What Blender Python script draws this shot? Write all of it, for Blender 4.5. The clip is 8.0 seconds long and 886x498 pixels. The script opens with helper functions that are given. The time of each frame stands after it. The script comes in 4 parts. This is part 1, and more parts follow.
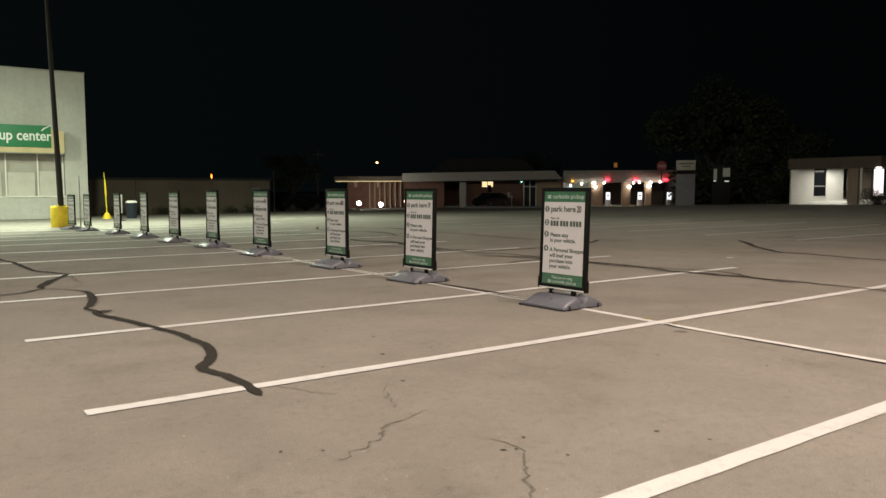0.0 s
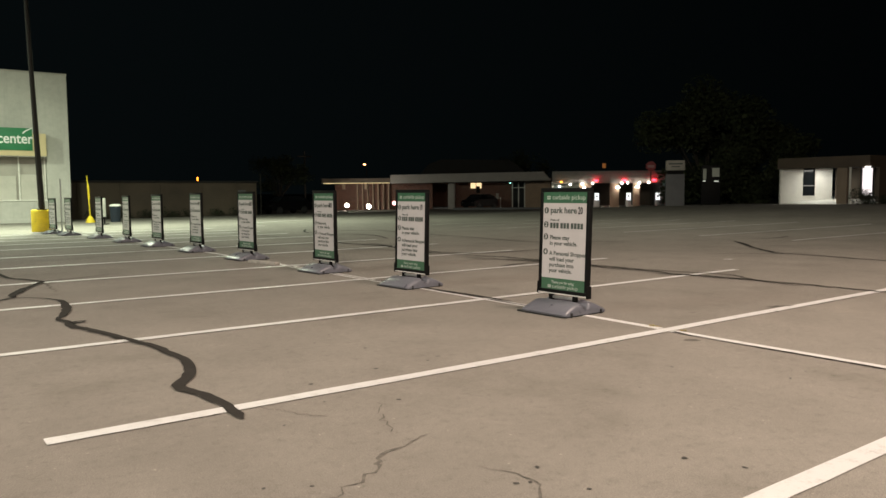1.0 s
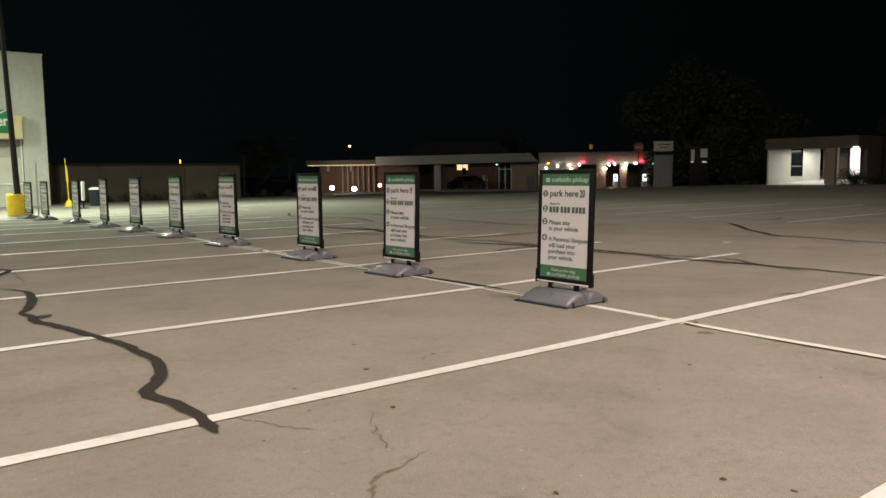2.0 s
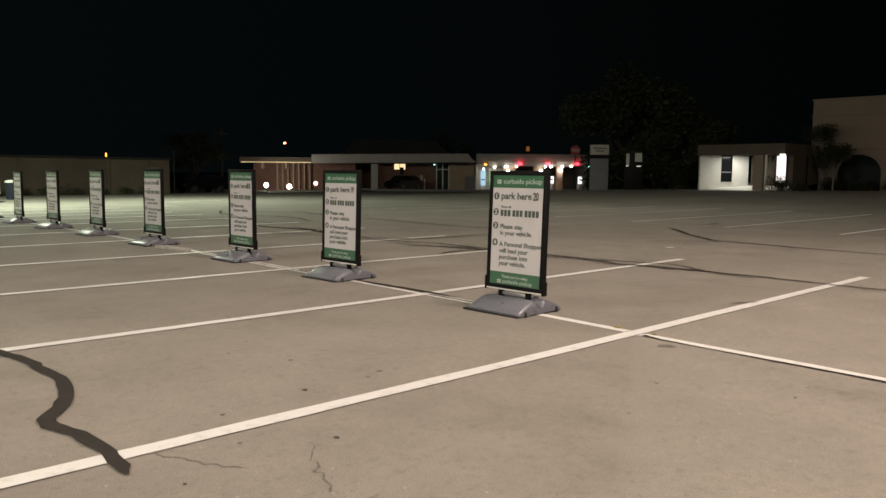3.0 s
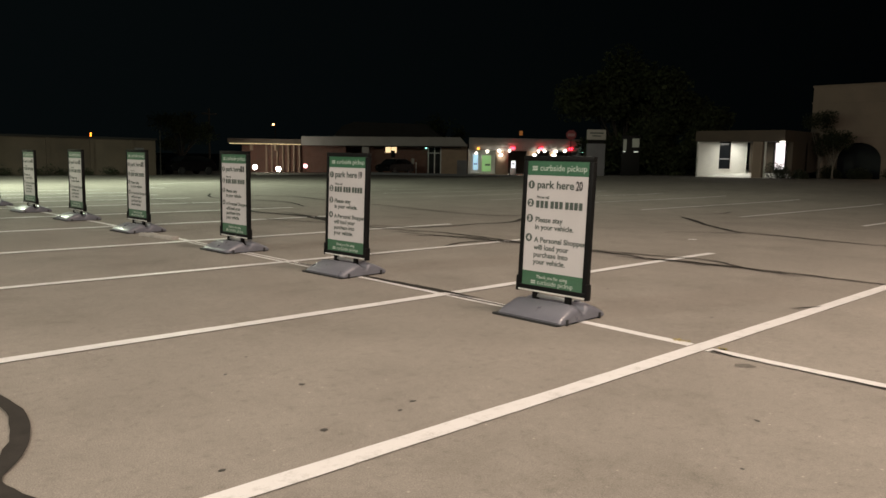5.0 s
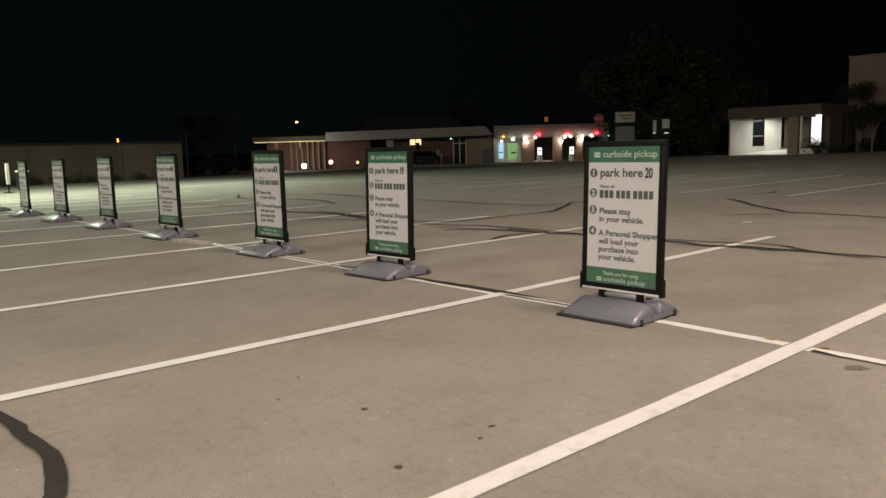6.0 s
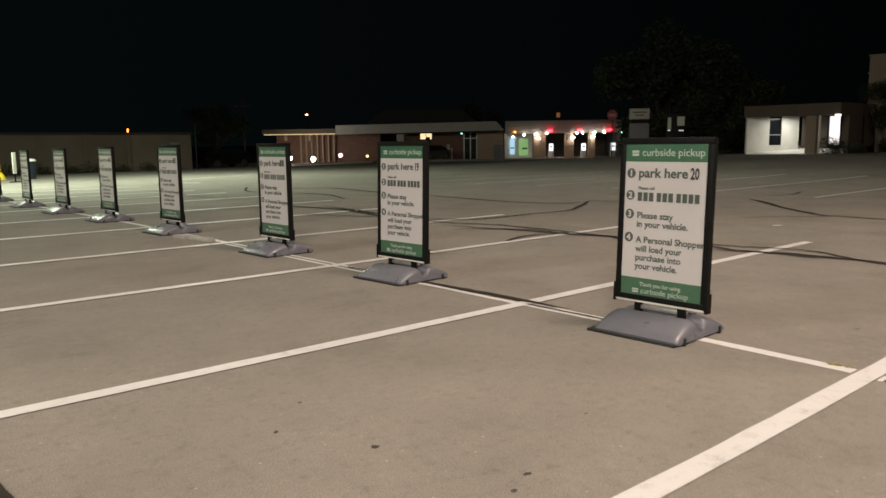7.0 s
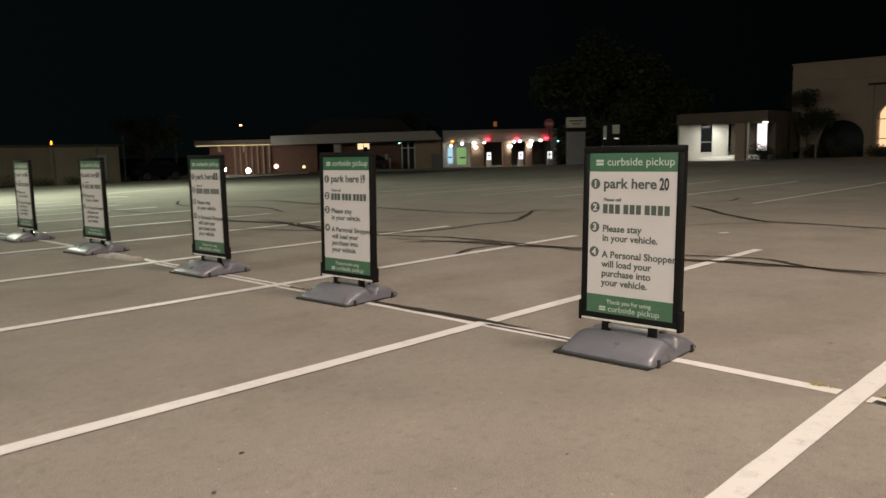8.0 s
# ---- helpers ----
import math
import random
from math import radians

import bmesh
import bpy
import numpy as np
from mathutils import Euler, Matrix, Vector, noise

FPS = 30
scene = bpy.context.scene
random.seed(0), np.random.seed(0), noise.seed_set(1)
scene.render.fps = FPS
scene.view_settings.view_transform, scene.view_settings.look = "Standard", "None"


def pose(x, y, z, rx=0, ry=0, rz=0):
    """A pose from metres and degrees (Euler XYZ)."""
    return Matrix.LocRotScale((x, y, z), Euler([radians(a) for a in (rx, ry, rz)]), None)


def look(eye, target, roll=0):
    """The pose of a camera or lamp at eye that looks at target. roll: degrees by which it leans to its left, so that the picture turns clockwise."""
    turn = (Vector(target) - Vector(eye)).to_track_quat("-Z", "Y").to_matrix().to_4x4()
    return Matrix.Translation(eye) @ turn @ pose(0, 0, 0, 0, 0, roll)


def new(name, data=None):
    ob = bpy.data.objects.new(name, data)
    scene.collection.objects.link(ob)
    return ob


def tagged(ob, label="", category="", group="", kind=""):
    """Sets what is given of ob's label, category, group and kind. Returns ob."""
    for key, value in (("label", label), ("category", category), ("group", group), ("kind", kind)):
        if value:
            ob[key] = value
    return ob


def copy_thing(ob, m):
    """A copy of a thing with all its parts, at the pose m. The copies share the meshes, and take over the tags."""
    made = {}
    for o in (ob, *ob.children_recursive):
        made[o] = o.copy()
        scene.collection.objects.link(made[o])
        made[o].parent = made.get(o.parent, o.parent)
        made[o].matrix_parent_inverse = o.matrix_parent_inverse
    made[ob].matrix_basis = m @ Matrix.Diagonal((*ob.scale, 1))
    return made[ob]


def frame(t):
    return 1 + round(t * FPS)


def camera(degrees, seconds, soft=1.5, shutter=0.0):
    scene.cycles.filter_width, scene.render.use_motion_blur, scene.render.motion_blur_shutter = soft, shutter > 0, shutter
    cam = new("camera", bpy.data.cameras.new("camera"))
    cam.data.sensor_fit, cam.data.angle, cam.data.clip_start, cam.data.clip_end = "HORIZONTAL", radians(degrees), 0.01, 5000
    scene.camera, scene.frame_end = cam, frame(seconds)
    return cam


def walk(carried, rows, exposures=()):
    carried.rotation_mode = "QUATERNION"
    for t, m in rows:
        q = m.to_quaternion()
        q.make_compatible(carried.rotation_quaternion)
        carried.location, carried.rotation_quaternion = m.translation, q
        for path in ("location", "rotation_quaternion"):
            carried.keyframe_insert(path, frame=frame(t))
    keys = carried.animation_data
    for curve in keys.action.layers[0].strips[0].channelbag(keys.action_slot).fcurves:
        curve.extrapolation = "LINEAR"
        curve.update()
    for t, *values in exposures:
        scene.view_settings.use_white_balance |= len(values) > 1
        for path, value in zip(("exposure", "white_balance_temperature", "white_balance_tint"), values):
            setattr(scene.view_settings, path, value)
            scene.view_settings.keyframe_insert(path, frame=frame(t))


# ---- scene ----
cam = camera(60.8, 8.0, 1.5, 0.5)
PATH = [
    (0, (-6.28, -4.957, 1.36), (-5.118, -3.337, 1.205), -0.1),
    (0.5, (-6.158, -4.77, 1.359), (-4.991, -3.152, 1.217), -0.2),
    (1, (-6.072, -4.546, 1.355), (-4.884, -2.944, 1.204), -0.4),
    (1.5, (-5.967, -4.307, 1.361), (-4.752, -2.727, 1.202), -0.6),
    (1.7, (-5.913, -4.211, 1.362), (-4.709, -2.624, 1.178), -0.6),
    (2.8, (-5.586, -3.712, 1.355), (-4.268, -2.223, 1.148), -0.0),
    (3, (-5.571, -3.616, 1.361), (-4.226, -2.15, 1.161), 0.5),
    (3.2, (-5.54, -3.525, 1.363), (-4.22, -2.037, 1.15), 0.6),
    (3.3, (-5.519, -3.48, 1.363), (-4.238, -1.96, 1.144), 0.1),
    (3.4, (-5.496, -3.436, 1.363), (-4.272, -1.87, 1.14), -0.7),
    (3.5, (-5.472, -3.391, 1.363), (-4.316, -1.773, 1.144), -1.4),
    (3.7, (-5.424, -3.301, 1.362), (-4.322, -1.646, 1.148), -1.6),
    (4, (-5.341, -3.163, 1.36), (-4.261, -1.494, 1.141), -1.8),
    (4.2, (-5.299, -3.065, 1.36), (-4.219, -1.397, 1.13), -2.4),
    (4.5, (-5.245, -2.912, 1.362), (-4.04, -1.328, 1.166), -2.1),
    (4.7, (-5.209, -2.81, 1.363), (-3.885, -1.323, 1.177), -0.3),
    (5, (-5.156, -2.657, 1.363), (-3.79, -1.216, 1.121), 1.1),
    (5.2, (-5.111, -2.562, 1.358), (-3.77, -1.101, 1.099), 0.3),
    (6.3, (-4.911, -1.942, 1.375), (-3.588, -0.466, 1.107), -2.0),
    (6.5, (-4.842, -1.832, 1.374), (-3.465, -0.41, 1.091), -1.1),
    (6.8, (-4.728, -1.698, 1.374), (-3.385, -0.245, 1.079), -1.3),
    (7, (-4.658, -1.62, 1.376), (-3.364, -0.12, 1.096), -0.7),
    (7.2, (-4.618, -1.570, 1.377), (-3.315, -0.079, 1.098), 0.0),
    (7.5, (-4.573, -1.486, 1.379), (-3.239, -0.025, 1.088), 0.1),
    (7.8, (-4.488, -1.323, 1.382), (-3.105, 0.097, 1.113), -0.7),
    (7.9, (-4.462, -1.270, 1.383), (-3.062, 0.133, 1.121), -1.0),
    (8, (-4.436, -1.218, 1.383), (-3.022, 0.173, 1.125), -1.2),
]
walk(cam, [(t, look(eye, target, roll)) for t, eye, target, roll in PATH])


# ---- world and lot lighting ----
world = bpy.data.worlds.new("night_sky")
scene.world = world
world.use_nodes = True
wn = world.node_tree.nodes
wn["Background"].inputs[0].default_value = (0.26, 0.42, 0.46, 1)
# the town's glow is a little stronger towards the north-west
sky_at = wn.new("ShaderNodeTexCoord")
sky_dot = wn.new("ShaderNodeVectorMath")
sky_dot.operation = "DOT_PRODUCT"
sky_dot.inputs[1].default_value = (-0.34, 0.94, 0.0)
sky_level = wn.new("ShaderNodeMapRange")
for socket, value in zip(list(sky_level.inputs)[1:5], (-0.2, 1.0, 0.0013, 0.0074)):
    socket.default_value = value
world.node_tree.links.new(sky_at.outputs["Generated"], sky_dot.inputs[0])
world.node_tree.links.new(sky_dot.outputs["Value"], sky_level.inputs["Value"])
world.node_tree.links.new(sky_level.outputs[0], wn["Background"].inputs[1])


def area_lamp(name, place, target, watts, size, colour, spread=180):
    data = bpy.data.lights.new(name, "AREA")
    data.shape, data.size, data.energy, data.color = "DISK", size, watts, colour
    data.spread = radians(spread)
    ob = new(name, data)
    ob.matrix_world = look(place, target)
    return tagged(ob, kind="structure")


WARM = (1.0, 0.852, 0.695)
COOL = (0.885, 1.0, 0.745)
# lot lights stay unseen and have no poles, except the fourth on light_pole
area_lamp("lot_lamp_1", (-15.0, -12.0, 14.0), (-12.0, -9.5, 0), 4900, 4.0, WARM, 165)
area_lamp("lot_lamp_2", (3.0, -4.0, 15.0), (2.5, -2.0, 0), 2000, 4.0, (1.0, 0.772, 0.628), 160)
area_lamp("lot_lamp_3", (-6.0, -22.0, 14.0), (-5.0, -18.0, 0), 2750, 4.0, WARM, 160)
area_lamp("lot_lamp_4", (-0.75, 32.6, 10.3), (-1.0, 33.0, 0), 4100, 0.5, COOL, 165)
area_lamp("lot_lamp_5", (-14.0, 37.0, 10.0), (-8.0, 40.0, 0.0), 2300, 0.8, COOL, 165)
# added fill: brightens the posters, the east lot and ground by the store
area_lamp("lot_fill_6", (-26.0, 8.0, 11.5), (-12.0, 10.0, 0.0), 2500, 3.0, (0.98, 0.95, 0.82), 165)
area_lamp("lot_fill_7", (20.0, 15.0, 13.0), (18.0, 14.0, 0.0), 400, 4.0, (0.97, 0.95, 0.76), 150)
area_lamp("lot_fill_8", (12.0, 37.0, 10.5), (11.5, 35.5, 0.0), 1500, 0.6, COOL, 150)
area_lamp("porch_lamp", (44.15, 20.75, 2.62), (44.25, 20.85, 0.4), 50, 1.4, (1.0, 0.97, 0.86))
area_lamp("lane_lamp", (56.6, 51.0, 2.0), (56.6, 51.0, -0.4), 26, 0.8, (1.0, 0.9, 0.78))
area_lamp("floodlight_spill", (34.4, 64.6, 0.3), (36.4, 67.2, 0.9), 130, 0.6, (1.0, 0.92, 0.80))
area_lamp("canopy_lamp", (33.6, 70.6, 2.2), (34.3, 71.6, 0.3), 6, 0.6, (1.0, 0.85, 0.5))

# ---- materials ----


def nodes_of(name):
    mat = bpy.data.materials.new(name)
    mat.use_nodes = True
    tree = mat.node_tree
    return mat, tree, tree.nodes["Principled BSDF"]


def ramp(tree, fac, stops):
    n = tree.nodes.new("ShaderNodeValToRGB")
    while len(n.color_ramp.elements) < len(stops):
        n.color_ramp.elements.new(0.5)
    for e, (p, c) in zip(n.color_ramp.elements, stops):
        e.position, e.color = p, (*c, 1)
    tree.links.new(fac, n.inputs[0])
    return n.outputs[0]


def noise_tex(tree, scale, detail=4, rough=0.6, coords=None, kind="ShaderNodeTexNoise"):
    n = tree.nodes.new(kind)
    n.inputs["Scale"].default_value = scale
    if kind == "ShaderNodeTexNoise":
        n.inputs["Detail"].default_value = detail
        n.inputs["Roughness"].default_value = rough
    if coords is not None:
        tree.links.new(coords, n.inputs["Vector"])
    return n


def mix(tree, fac, a, b, blend="MIX"):
    n = tree.nodes.new("ShaderNodeMix")
    n.data_type, n.blend_type = "RGBA", blend
    for sock, val in ((n.inputs[0], fac), (n.inputs[6], a), (n.inputs[7], b)):
        if isinstance(val, (int, float)):
            sock.default_value = val
        elif isinstance(val, tuple):
            sock.default_value = (*val, 1)
        else:
            tree.links.new(val, sock)
    return n.outputs[2]


def coords_of(tree, which="Object"):
    return tree.nodes.new("ShaderNodeTexCoord").outputs[which]


def world_coords(tree):
    return tree.nodes.new("ShaderNodeNewGeometry").outputs["Position"]


def bump(tree, bsdf, height, strength, distance):
    n = tree.nodes.new("ShaderNodeBump")
    n.inputs["Strength"].default_value, n.inputs["Distance"].default_value = strength, distance
    tree.links.new(height, n.inputs["Height"])
    tree.links.new(n.outputs[0], bsdf.inputs["Normal"])


def surface(name, colour, rough=0.6, metal=0.0, vary=0.25, scale=6.0, fine=60.0, relief=0.15, spec=0.5):
    """A surface with broad stains and fine grain."""
    mat, tree, b = nodes_of(name)
    pos = world_coords(tree)
    big = noise_tex(tree, scale, 4, 0.6, pos)
    small = noise_tex(tree, fine, 3, 0.6, pos)
    dark = tuple(c * (1 - vary) for c in colour)
    light = tuple(min(1, c * (1 + vary * 0.6)) for c in colour)
    base = ramp(tree, big.outputs[0], [(0.3, dark), (0.55, colour), (0.75, light)])
    grain = ramp(tree, small.outputs[0], [(0.35, (0.86,) * 3), (0.65, (1.0,) * 3)])
    tree.links.new(mix(tree, 1.0, base, grain, "MULTIPLY"), b.inputs["Base Color"])
    rr = ramp(tree, big.outputs[0], [(0.3, (max(0, rough - 0.1),) * 3), (0.7, (min(1, rough + 0.1),) * 3)])
    tree.links.new(rr, b.inputs["Roughness"])
    b.inputs["Metallic"].default_value = metal
    b.inputs["Specular IOR Level"].default_value = spec
    if relief:
        bump(tree, b, small.outputs[0], relief, 0.004)
    return mat


def glow(name, colour, strength):
    mat, tree, b = nodes_of(name)
    b.inputs["Base Color"].default_value = (*[c * 0.5 for c in colour], 1)
    b.inputs["Emission Color"].default_value = (*colour, 1)
    b.inputs["Emission Strength"].default_value = strength
    return mat


def make_asphalt():
    mat, tree, b = nodes_of("asphalt")
    pos = world_coords(tree)
    broad = noise_tex(tree, 0.16, 5, 0.62, pos)
    patch = noise_tex(tree, 1.1, 5, 0.65, pos)
    stone = noise_tex(tree, 150, 3, 0.75, pos)
    chips = noise_tex(tree, 70, kind="ShaderNodeTexVoronoi", coords=pos)
    base = ramp(tree, broad.outputs[0], [(0.3, (0.178, 0.165, 0.146)), (0.5, (0.213, 0.197, 0.175)), (0.72, (0.240, 0.223, 0.199))])
    stains = ramp(tree, patch.outputs[0], [(0.24, (0.74,) * 3), (0.38, (0.95,) * 3), (0.55, (1.02,) * 3), (0.74, (1.09,) * 3)])
    base = mix(tree, 1.0, base, stains, "MULTIPLY")
    grain = ramp(tree, stone.outputs[0], [(0.28, (0.56,) * 3), (0.5, (0.99,) * 3), (0.75, (1.5,) * 3)])
    base = mix(tree, 1.0, base, grain, "MULTIPLY")
    blotch = noise_tex(tree, 14, 4, 0.7, pos)
    base = mix(tree, 1.0, base, ramp(tree, blotch.outputs[0], [(0.26, (0.74,) * 3), (0.45, (0.97,) * 3), (0.6, (1.0,) * 3), (0.78, (1.14,) * 3)]), "MULTIPLY")
    pale = ramp(tree, chips.outputs[0], [(0.02, (1.35,) * 3), (0.16, (1.0,) * 3)])
    base = mix(tree, 1.0, base, pale, "MULTIPLY")
    dirt = noise_tex(tree, 0.55, 7, 0.72, pos)
    base = mix(tree, 1.0, base, ramp(tree, dirt.outputs[0], [(0.32, (0.86, 0.86, 0.84)), (0.46, (0.98,) * 3), (0.62, (1.0,) * 3), (0.74, (1.07, 1.06, 1.04))]), "MULTIPLY")
    speck = noise_tex(tree, 42, 3, 0.65, pos)
    base = mix(tree, 1.0, base, ramp(tree, speck.outputs[0], [(0.28, (0.84,) * 3), (0.42, (0.99,) * 3), (0.60, (1.0,) * 3), (0.74, (1.24, 1.23, 1.20))]), "MULTIPLY")
    flecks = noise_tex(tree, 7.5, kind="ShaderNodeTexVoronoi", coords=pos)
    base = mix(tree, 1.0, base, ramp(tree, flecks.outputs[0], [(0.035, (1.6,) * 3), (0.07, (1.0,) * 3)]), "MULTIPLY")
    tree.links.new(base, b.inputs["Base Color"])
    b.inputs["Roughness"].default_value = 0.88
    b.inputs["Specular IOR Level"].default_value = 0.3
    bump(tree, b, stone.outputs[0], 0.35, 0.004)
    return mat


def make_line_paint():
    mat, tree, b = nodes_of("line_paint")
    pos = world_coords(tree)
    worn = noise_tex(tree, 9, 6, 0.75, pos)
    stone = noise_tex(tree, 95, 2, 0.7, pos)
    both = tree.nodes.new("ShaderNodeMath")
    both.operation = "MULTIPLY_ADD"
    both.inputs[1].default_value = 0.35
    tree.links.new(stone.outputs[0], both.inputs[0])
    tree.links.new(worn.outputs[0], both.inputs[2])
    colour = ramp(tree, both.outputs[0], [(0.40, (0.24, 0.225, 0.20)), (0.50, (0.47, 0.465, 0.46)), (0.66, (0.60, 0.595, 0.595))])
    tree.links.new(colour, b.inputs["Base Color"])
    b.inputs["Roughness"].default_value = 0.48
    bump(tree, b, stone.outputs[0], 0.3, 0.004)
    return mat


def make_brick():
    mat, tree, b = nodes_of("brown_brick")
    pos = coords_of(tree)
    rot = tree.nodes.new("ShaderNodeMapping")
    rot.inputs["Rotation"].default_value = (radians(90), 0, 0)
    tree.links.new(pos, rot.inputs["Vector"])
    br = tree.nodes.new("ShaderNodeTexBrick")
    br.inputs["Color1"].default_value = (0.13, 0.052, 0.034, 1)
    br.inputs["Color2"].default_value = (0.17, 0.072, 0.048, 1)
    br.inputs["Mortar"].default_value = (0.18, 0.16, 0.14, 1)
    br.inputs["Scale"].default_value = 4.4
    tree.links.new(rot.outputs[0], br.inputs["Vector"])
    n = noise_tex(tree, 3, 4, 0.6, pos)
    tone = ramp(tree, n.outputs[0], [(0.3, (0.75,) * 3), (0.7, (1.1,) * 3)])
    tree.links.new(mix(tree, 1.0, br.outputs[0], tone, "MULTIPLY"), b.inputs["Base Color"])
    b.inputs["Roughness"].default_value = 0.9
    bump(tree, b, br.outputs[1], -0.5, 0.01)
    return mat


def make_concrete_panels():
    mat, tree, b = nodes_of("cast_concrete")
    pos = world_coords(tree)
    big = noise_tex(tree, 0.5, 5, 0.65, pos)
    mid = noise_tex(tree, 3.5, 5, 0.65, pos)
    fine = noise_tex(tree, 40, 3, 0.6, pos)
    stretch = tree.nodes.new("ShaderNodeMapping")
    stretch.inputs["Scale"].default_value = (2.2, 2.2, 0.12)
    tree.links.new(pos, stretch.inputs["Vector"])
    streak = noise_tex(tree, 1.6, 5, 0.7, stretch.outputs[0])
    base = ramp(tree, big.outputs[0], [(0.3, (0.40, 0.395, 0.365)), (0.7, (0.47, 0.462, 0.425))])
    base = mix(tree, 1.0, base, ramp(tree, mid.outputs[0], [(0.3, (0.92,) * 3), (0.65, (1.03,) * 3)]), "MULTIPLY")
    base = mix(tree, 1.0, base, ramp(tree, streak.outputs[0], [(0.32, (0.91,) * 3), (0.5, (1.0,) * 3)]), "MULTIPLY")
    tree.links.new(base, b.inputs["Base Color"])
    b.inputs["Roughness"].default_value = 0.9
    bump(tree, b, fine.outputs[0], 0.3, 0.006)
    return mat


def make_leaf(name, a, c):
    mat, tree, b = nodes_of(name)
    rnd = tree.nodes.new("ShaderNodeNewGeometry").outputs["Random Per Island"]
    tree.links.new(ramp(tree, rnd, [(0.0, a), (1.0, c)]), b.inputs["Base Color"])
    b.inputs["Roughness"].default_value = 0.7
    return mat


def make_glass(name, tint):
    mat, tree, b = nodes_of(name)
    b.inputs["Base Color"].default_value = (*tint, 1)
    b.inputs["Roughness"].default_value = 0.12
    b.inputs["Specular IOR Level"].default_value = 0.3
    return mat


ASPHALT = make_asphalt()
PAINT = make_line_paint()
TAR = surface("crack_sealant", (0.036, 0.033, 0.030), 0.9, vary=0.3, scale=14, fine=120, relief=0.3, spec=0.12)
STAIN = surface("oil_stain", (0.045, 0.042, 0.038), 0.7, vary=0.3, scale=20, fine=150)
FAINT = surface("fine_crack", (0.128, 0.117, 0.102), 0.9, vary=0.5, scale=28, fine=120)
BRICK = make_brick()
CONCRETE = make_concrete_panels()
PLASTIC = surface("grey_plastic", (0.135, 0.139, 0.165), 0.34, vary=0.12, scale=8, fine=220, relief=0.06)
RUBBER = surface("black_rubber", (0.018, 0.018, 0.019), 0.6, vary=0.2, relief=0.1)
BLACK = surface("black_frame_metal", (0.009, 0.009, 0.009), 0.45, vary=0.15, scale=10, relief=0.02, spec=0.07)
EDGING = surface("pale_edging_metal", (0.62, 0.61, 0.59), 0.4, vary=0.15, scale=20, relief=0.04)
STEEL = surface("galvanised_steel", (0.50, 0.50, 0.50), 0.4, 0.8, vary=0.15, scale=20, relief=0.04)
POSTER = surface("poster_white", (0.54, 0.515, 0.525), 0.4, vary=0.04, scale=2.2, fine=900, relief=0.0)
GREEN = surface("poster_green", (0.034, 0.118, 0.062), 0.4, vary=0.06, scale=3, fine=60, relief=0.0)
INK = surface("dark_ink", (0.055, 0.075, 0.064), 0.5, vary=0.05, relief=0.0)
BLACKINK = surface("black_ink", (0.012, 0.012, 0.012), 0.5, vary=0.05, relief=0.0)
DULLINK = surface("greyed_white_ink", (0.44, 0.50, 0.45), 0.5, vary=0.12, scale=30, relief=0.0)
WHITEINK = surface("white_ink", (0.72, 0.74, 0.72), 0.5, vary=0.04, relief=0.0)
for cover in (POSTER, GREEN, INK, BLACKINK, DULLINK):
    b_ = cover.node_tree.nodes["Principled BSDF"]
    b_.inputs["Coat Weight"].default_value, b_.inputs["Coat Roughness"].default_value = 1.0, 0.18
    b_.inputs["Coat IOR"].default_value = 1.6
YELLOW = surface("yellow_paint", (0.70, 0.52, 0.015), 0.6, vary=0.18, scale=4, fine=50, relief=0.2)
POLE_PAINT = surface("dark_bronze_paint", (0.022, 0.020, 0.017), 0.75, vary=0.2, scale=3, relief=0.08, spec=0.25)
BANNER = surface("banner_vinyl", (0.020, 0.175, 0.070), 0.5, vary=0.1, scale=1.5, fine=30, relief=0.12)
CREAM = surface("cream_fascia", (0.60, 0.50, 0.29), 0.7, vary=0.12, scale=1.2, fine=40)
PANEL = surface("pale_window_panel", (0.36, 0.34, 0.30), 0.6, vary=0.12, scale=1.5, fine=40)
BOARD = surface("pale_board", (0.50, 0.48, 0.43), 0.7, vary=0.1, scale=1.5, fine=40)
WHITE = surface("white_painted_wall", (0.76, 0.75, 0.70), 0.75, vary=0.1, scale=1.2, fine=40)
FASCIA = surface("pale_metal_fascia", (0.30, 0.28, 0.26), 0.55, vary=0.15, scale=0.9, fine=30, relief=0.08)
DARKWALL = surface("dark_brown_siding", (0.104, 0.081, 0.060), 0.85, vary=0.25, scale=0.6, fine=25)
BEIGE = surface("beige_stucco", (0.26, 0.205, 0.158), 0.9, vary=0.14, scale=0.7, fine=30, relief=0.3)
ROOF = surface("dark_roof", (0.022, 0.020, 0.019), 0.9, vary=0.25, scale=1.5, fine=25)
GREYWALL = surface("grey_pier", (0.155, 0.155, 0.165), 0.8, vary=0.2, scale=1.2, fine=30)
TAN = surface("tan_column", (0.33, 0.24, 0.17), 0.8, vary=0.15, scale=2, fine=40)
KERB = surface("pale_kerb_concrete", (0.42, 0.40, 0.36), 0.9, vary=0.2, scale=2, fine=50)
PLANK = surface("weathered_wood", (0.36, 0.34, 0.31), 0.85, vary=0.3, scale=7, fine=80, relief=0.3)
DULLRIM = surface("dull_rim_metal", (0.05, 0.05, 0.052), 0.5, 0.3, vary=0.15, relief=0.0)
GLASS = make_glass("dark_glass", (0.012, 0.014, 0.016))
CARPAINT = surface("black_car_paint", (0.006, 0.006, 0.0065), 0.5, vary=0.1, scale=3, relief=0.0, spec=0.12)
SILVER = surface("grey_car_paint", (0.10, 0.10, 0.105), 0.3, 0.2, vary=0.1, scale=3, relief=0.0)
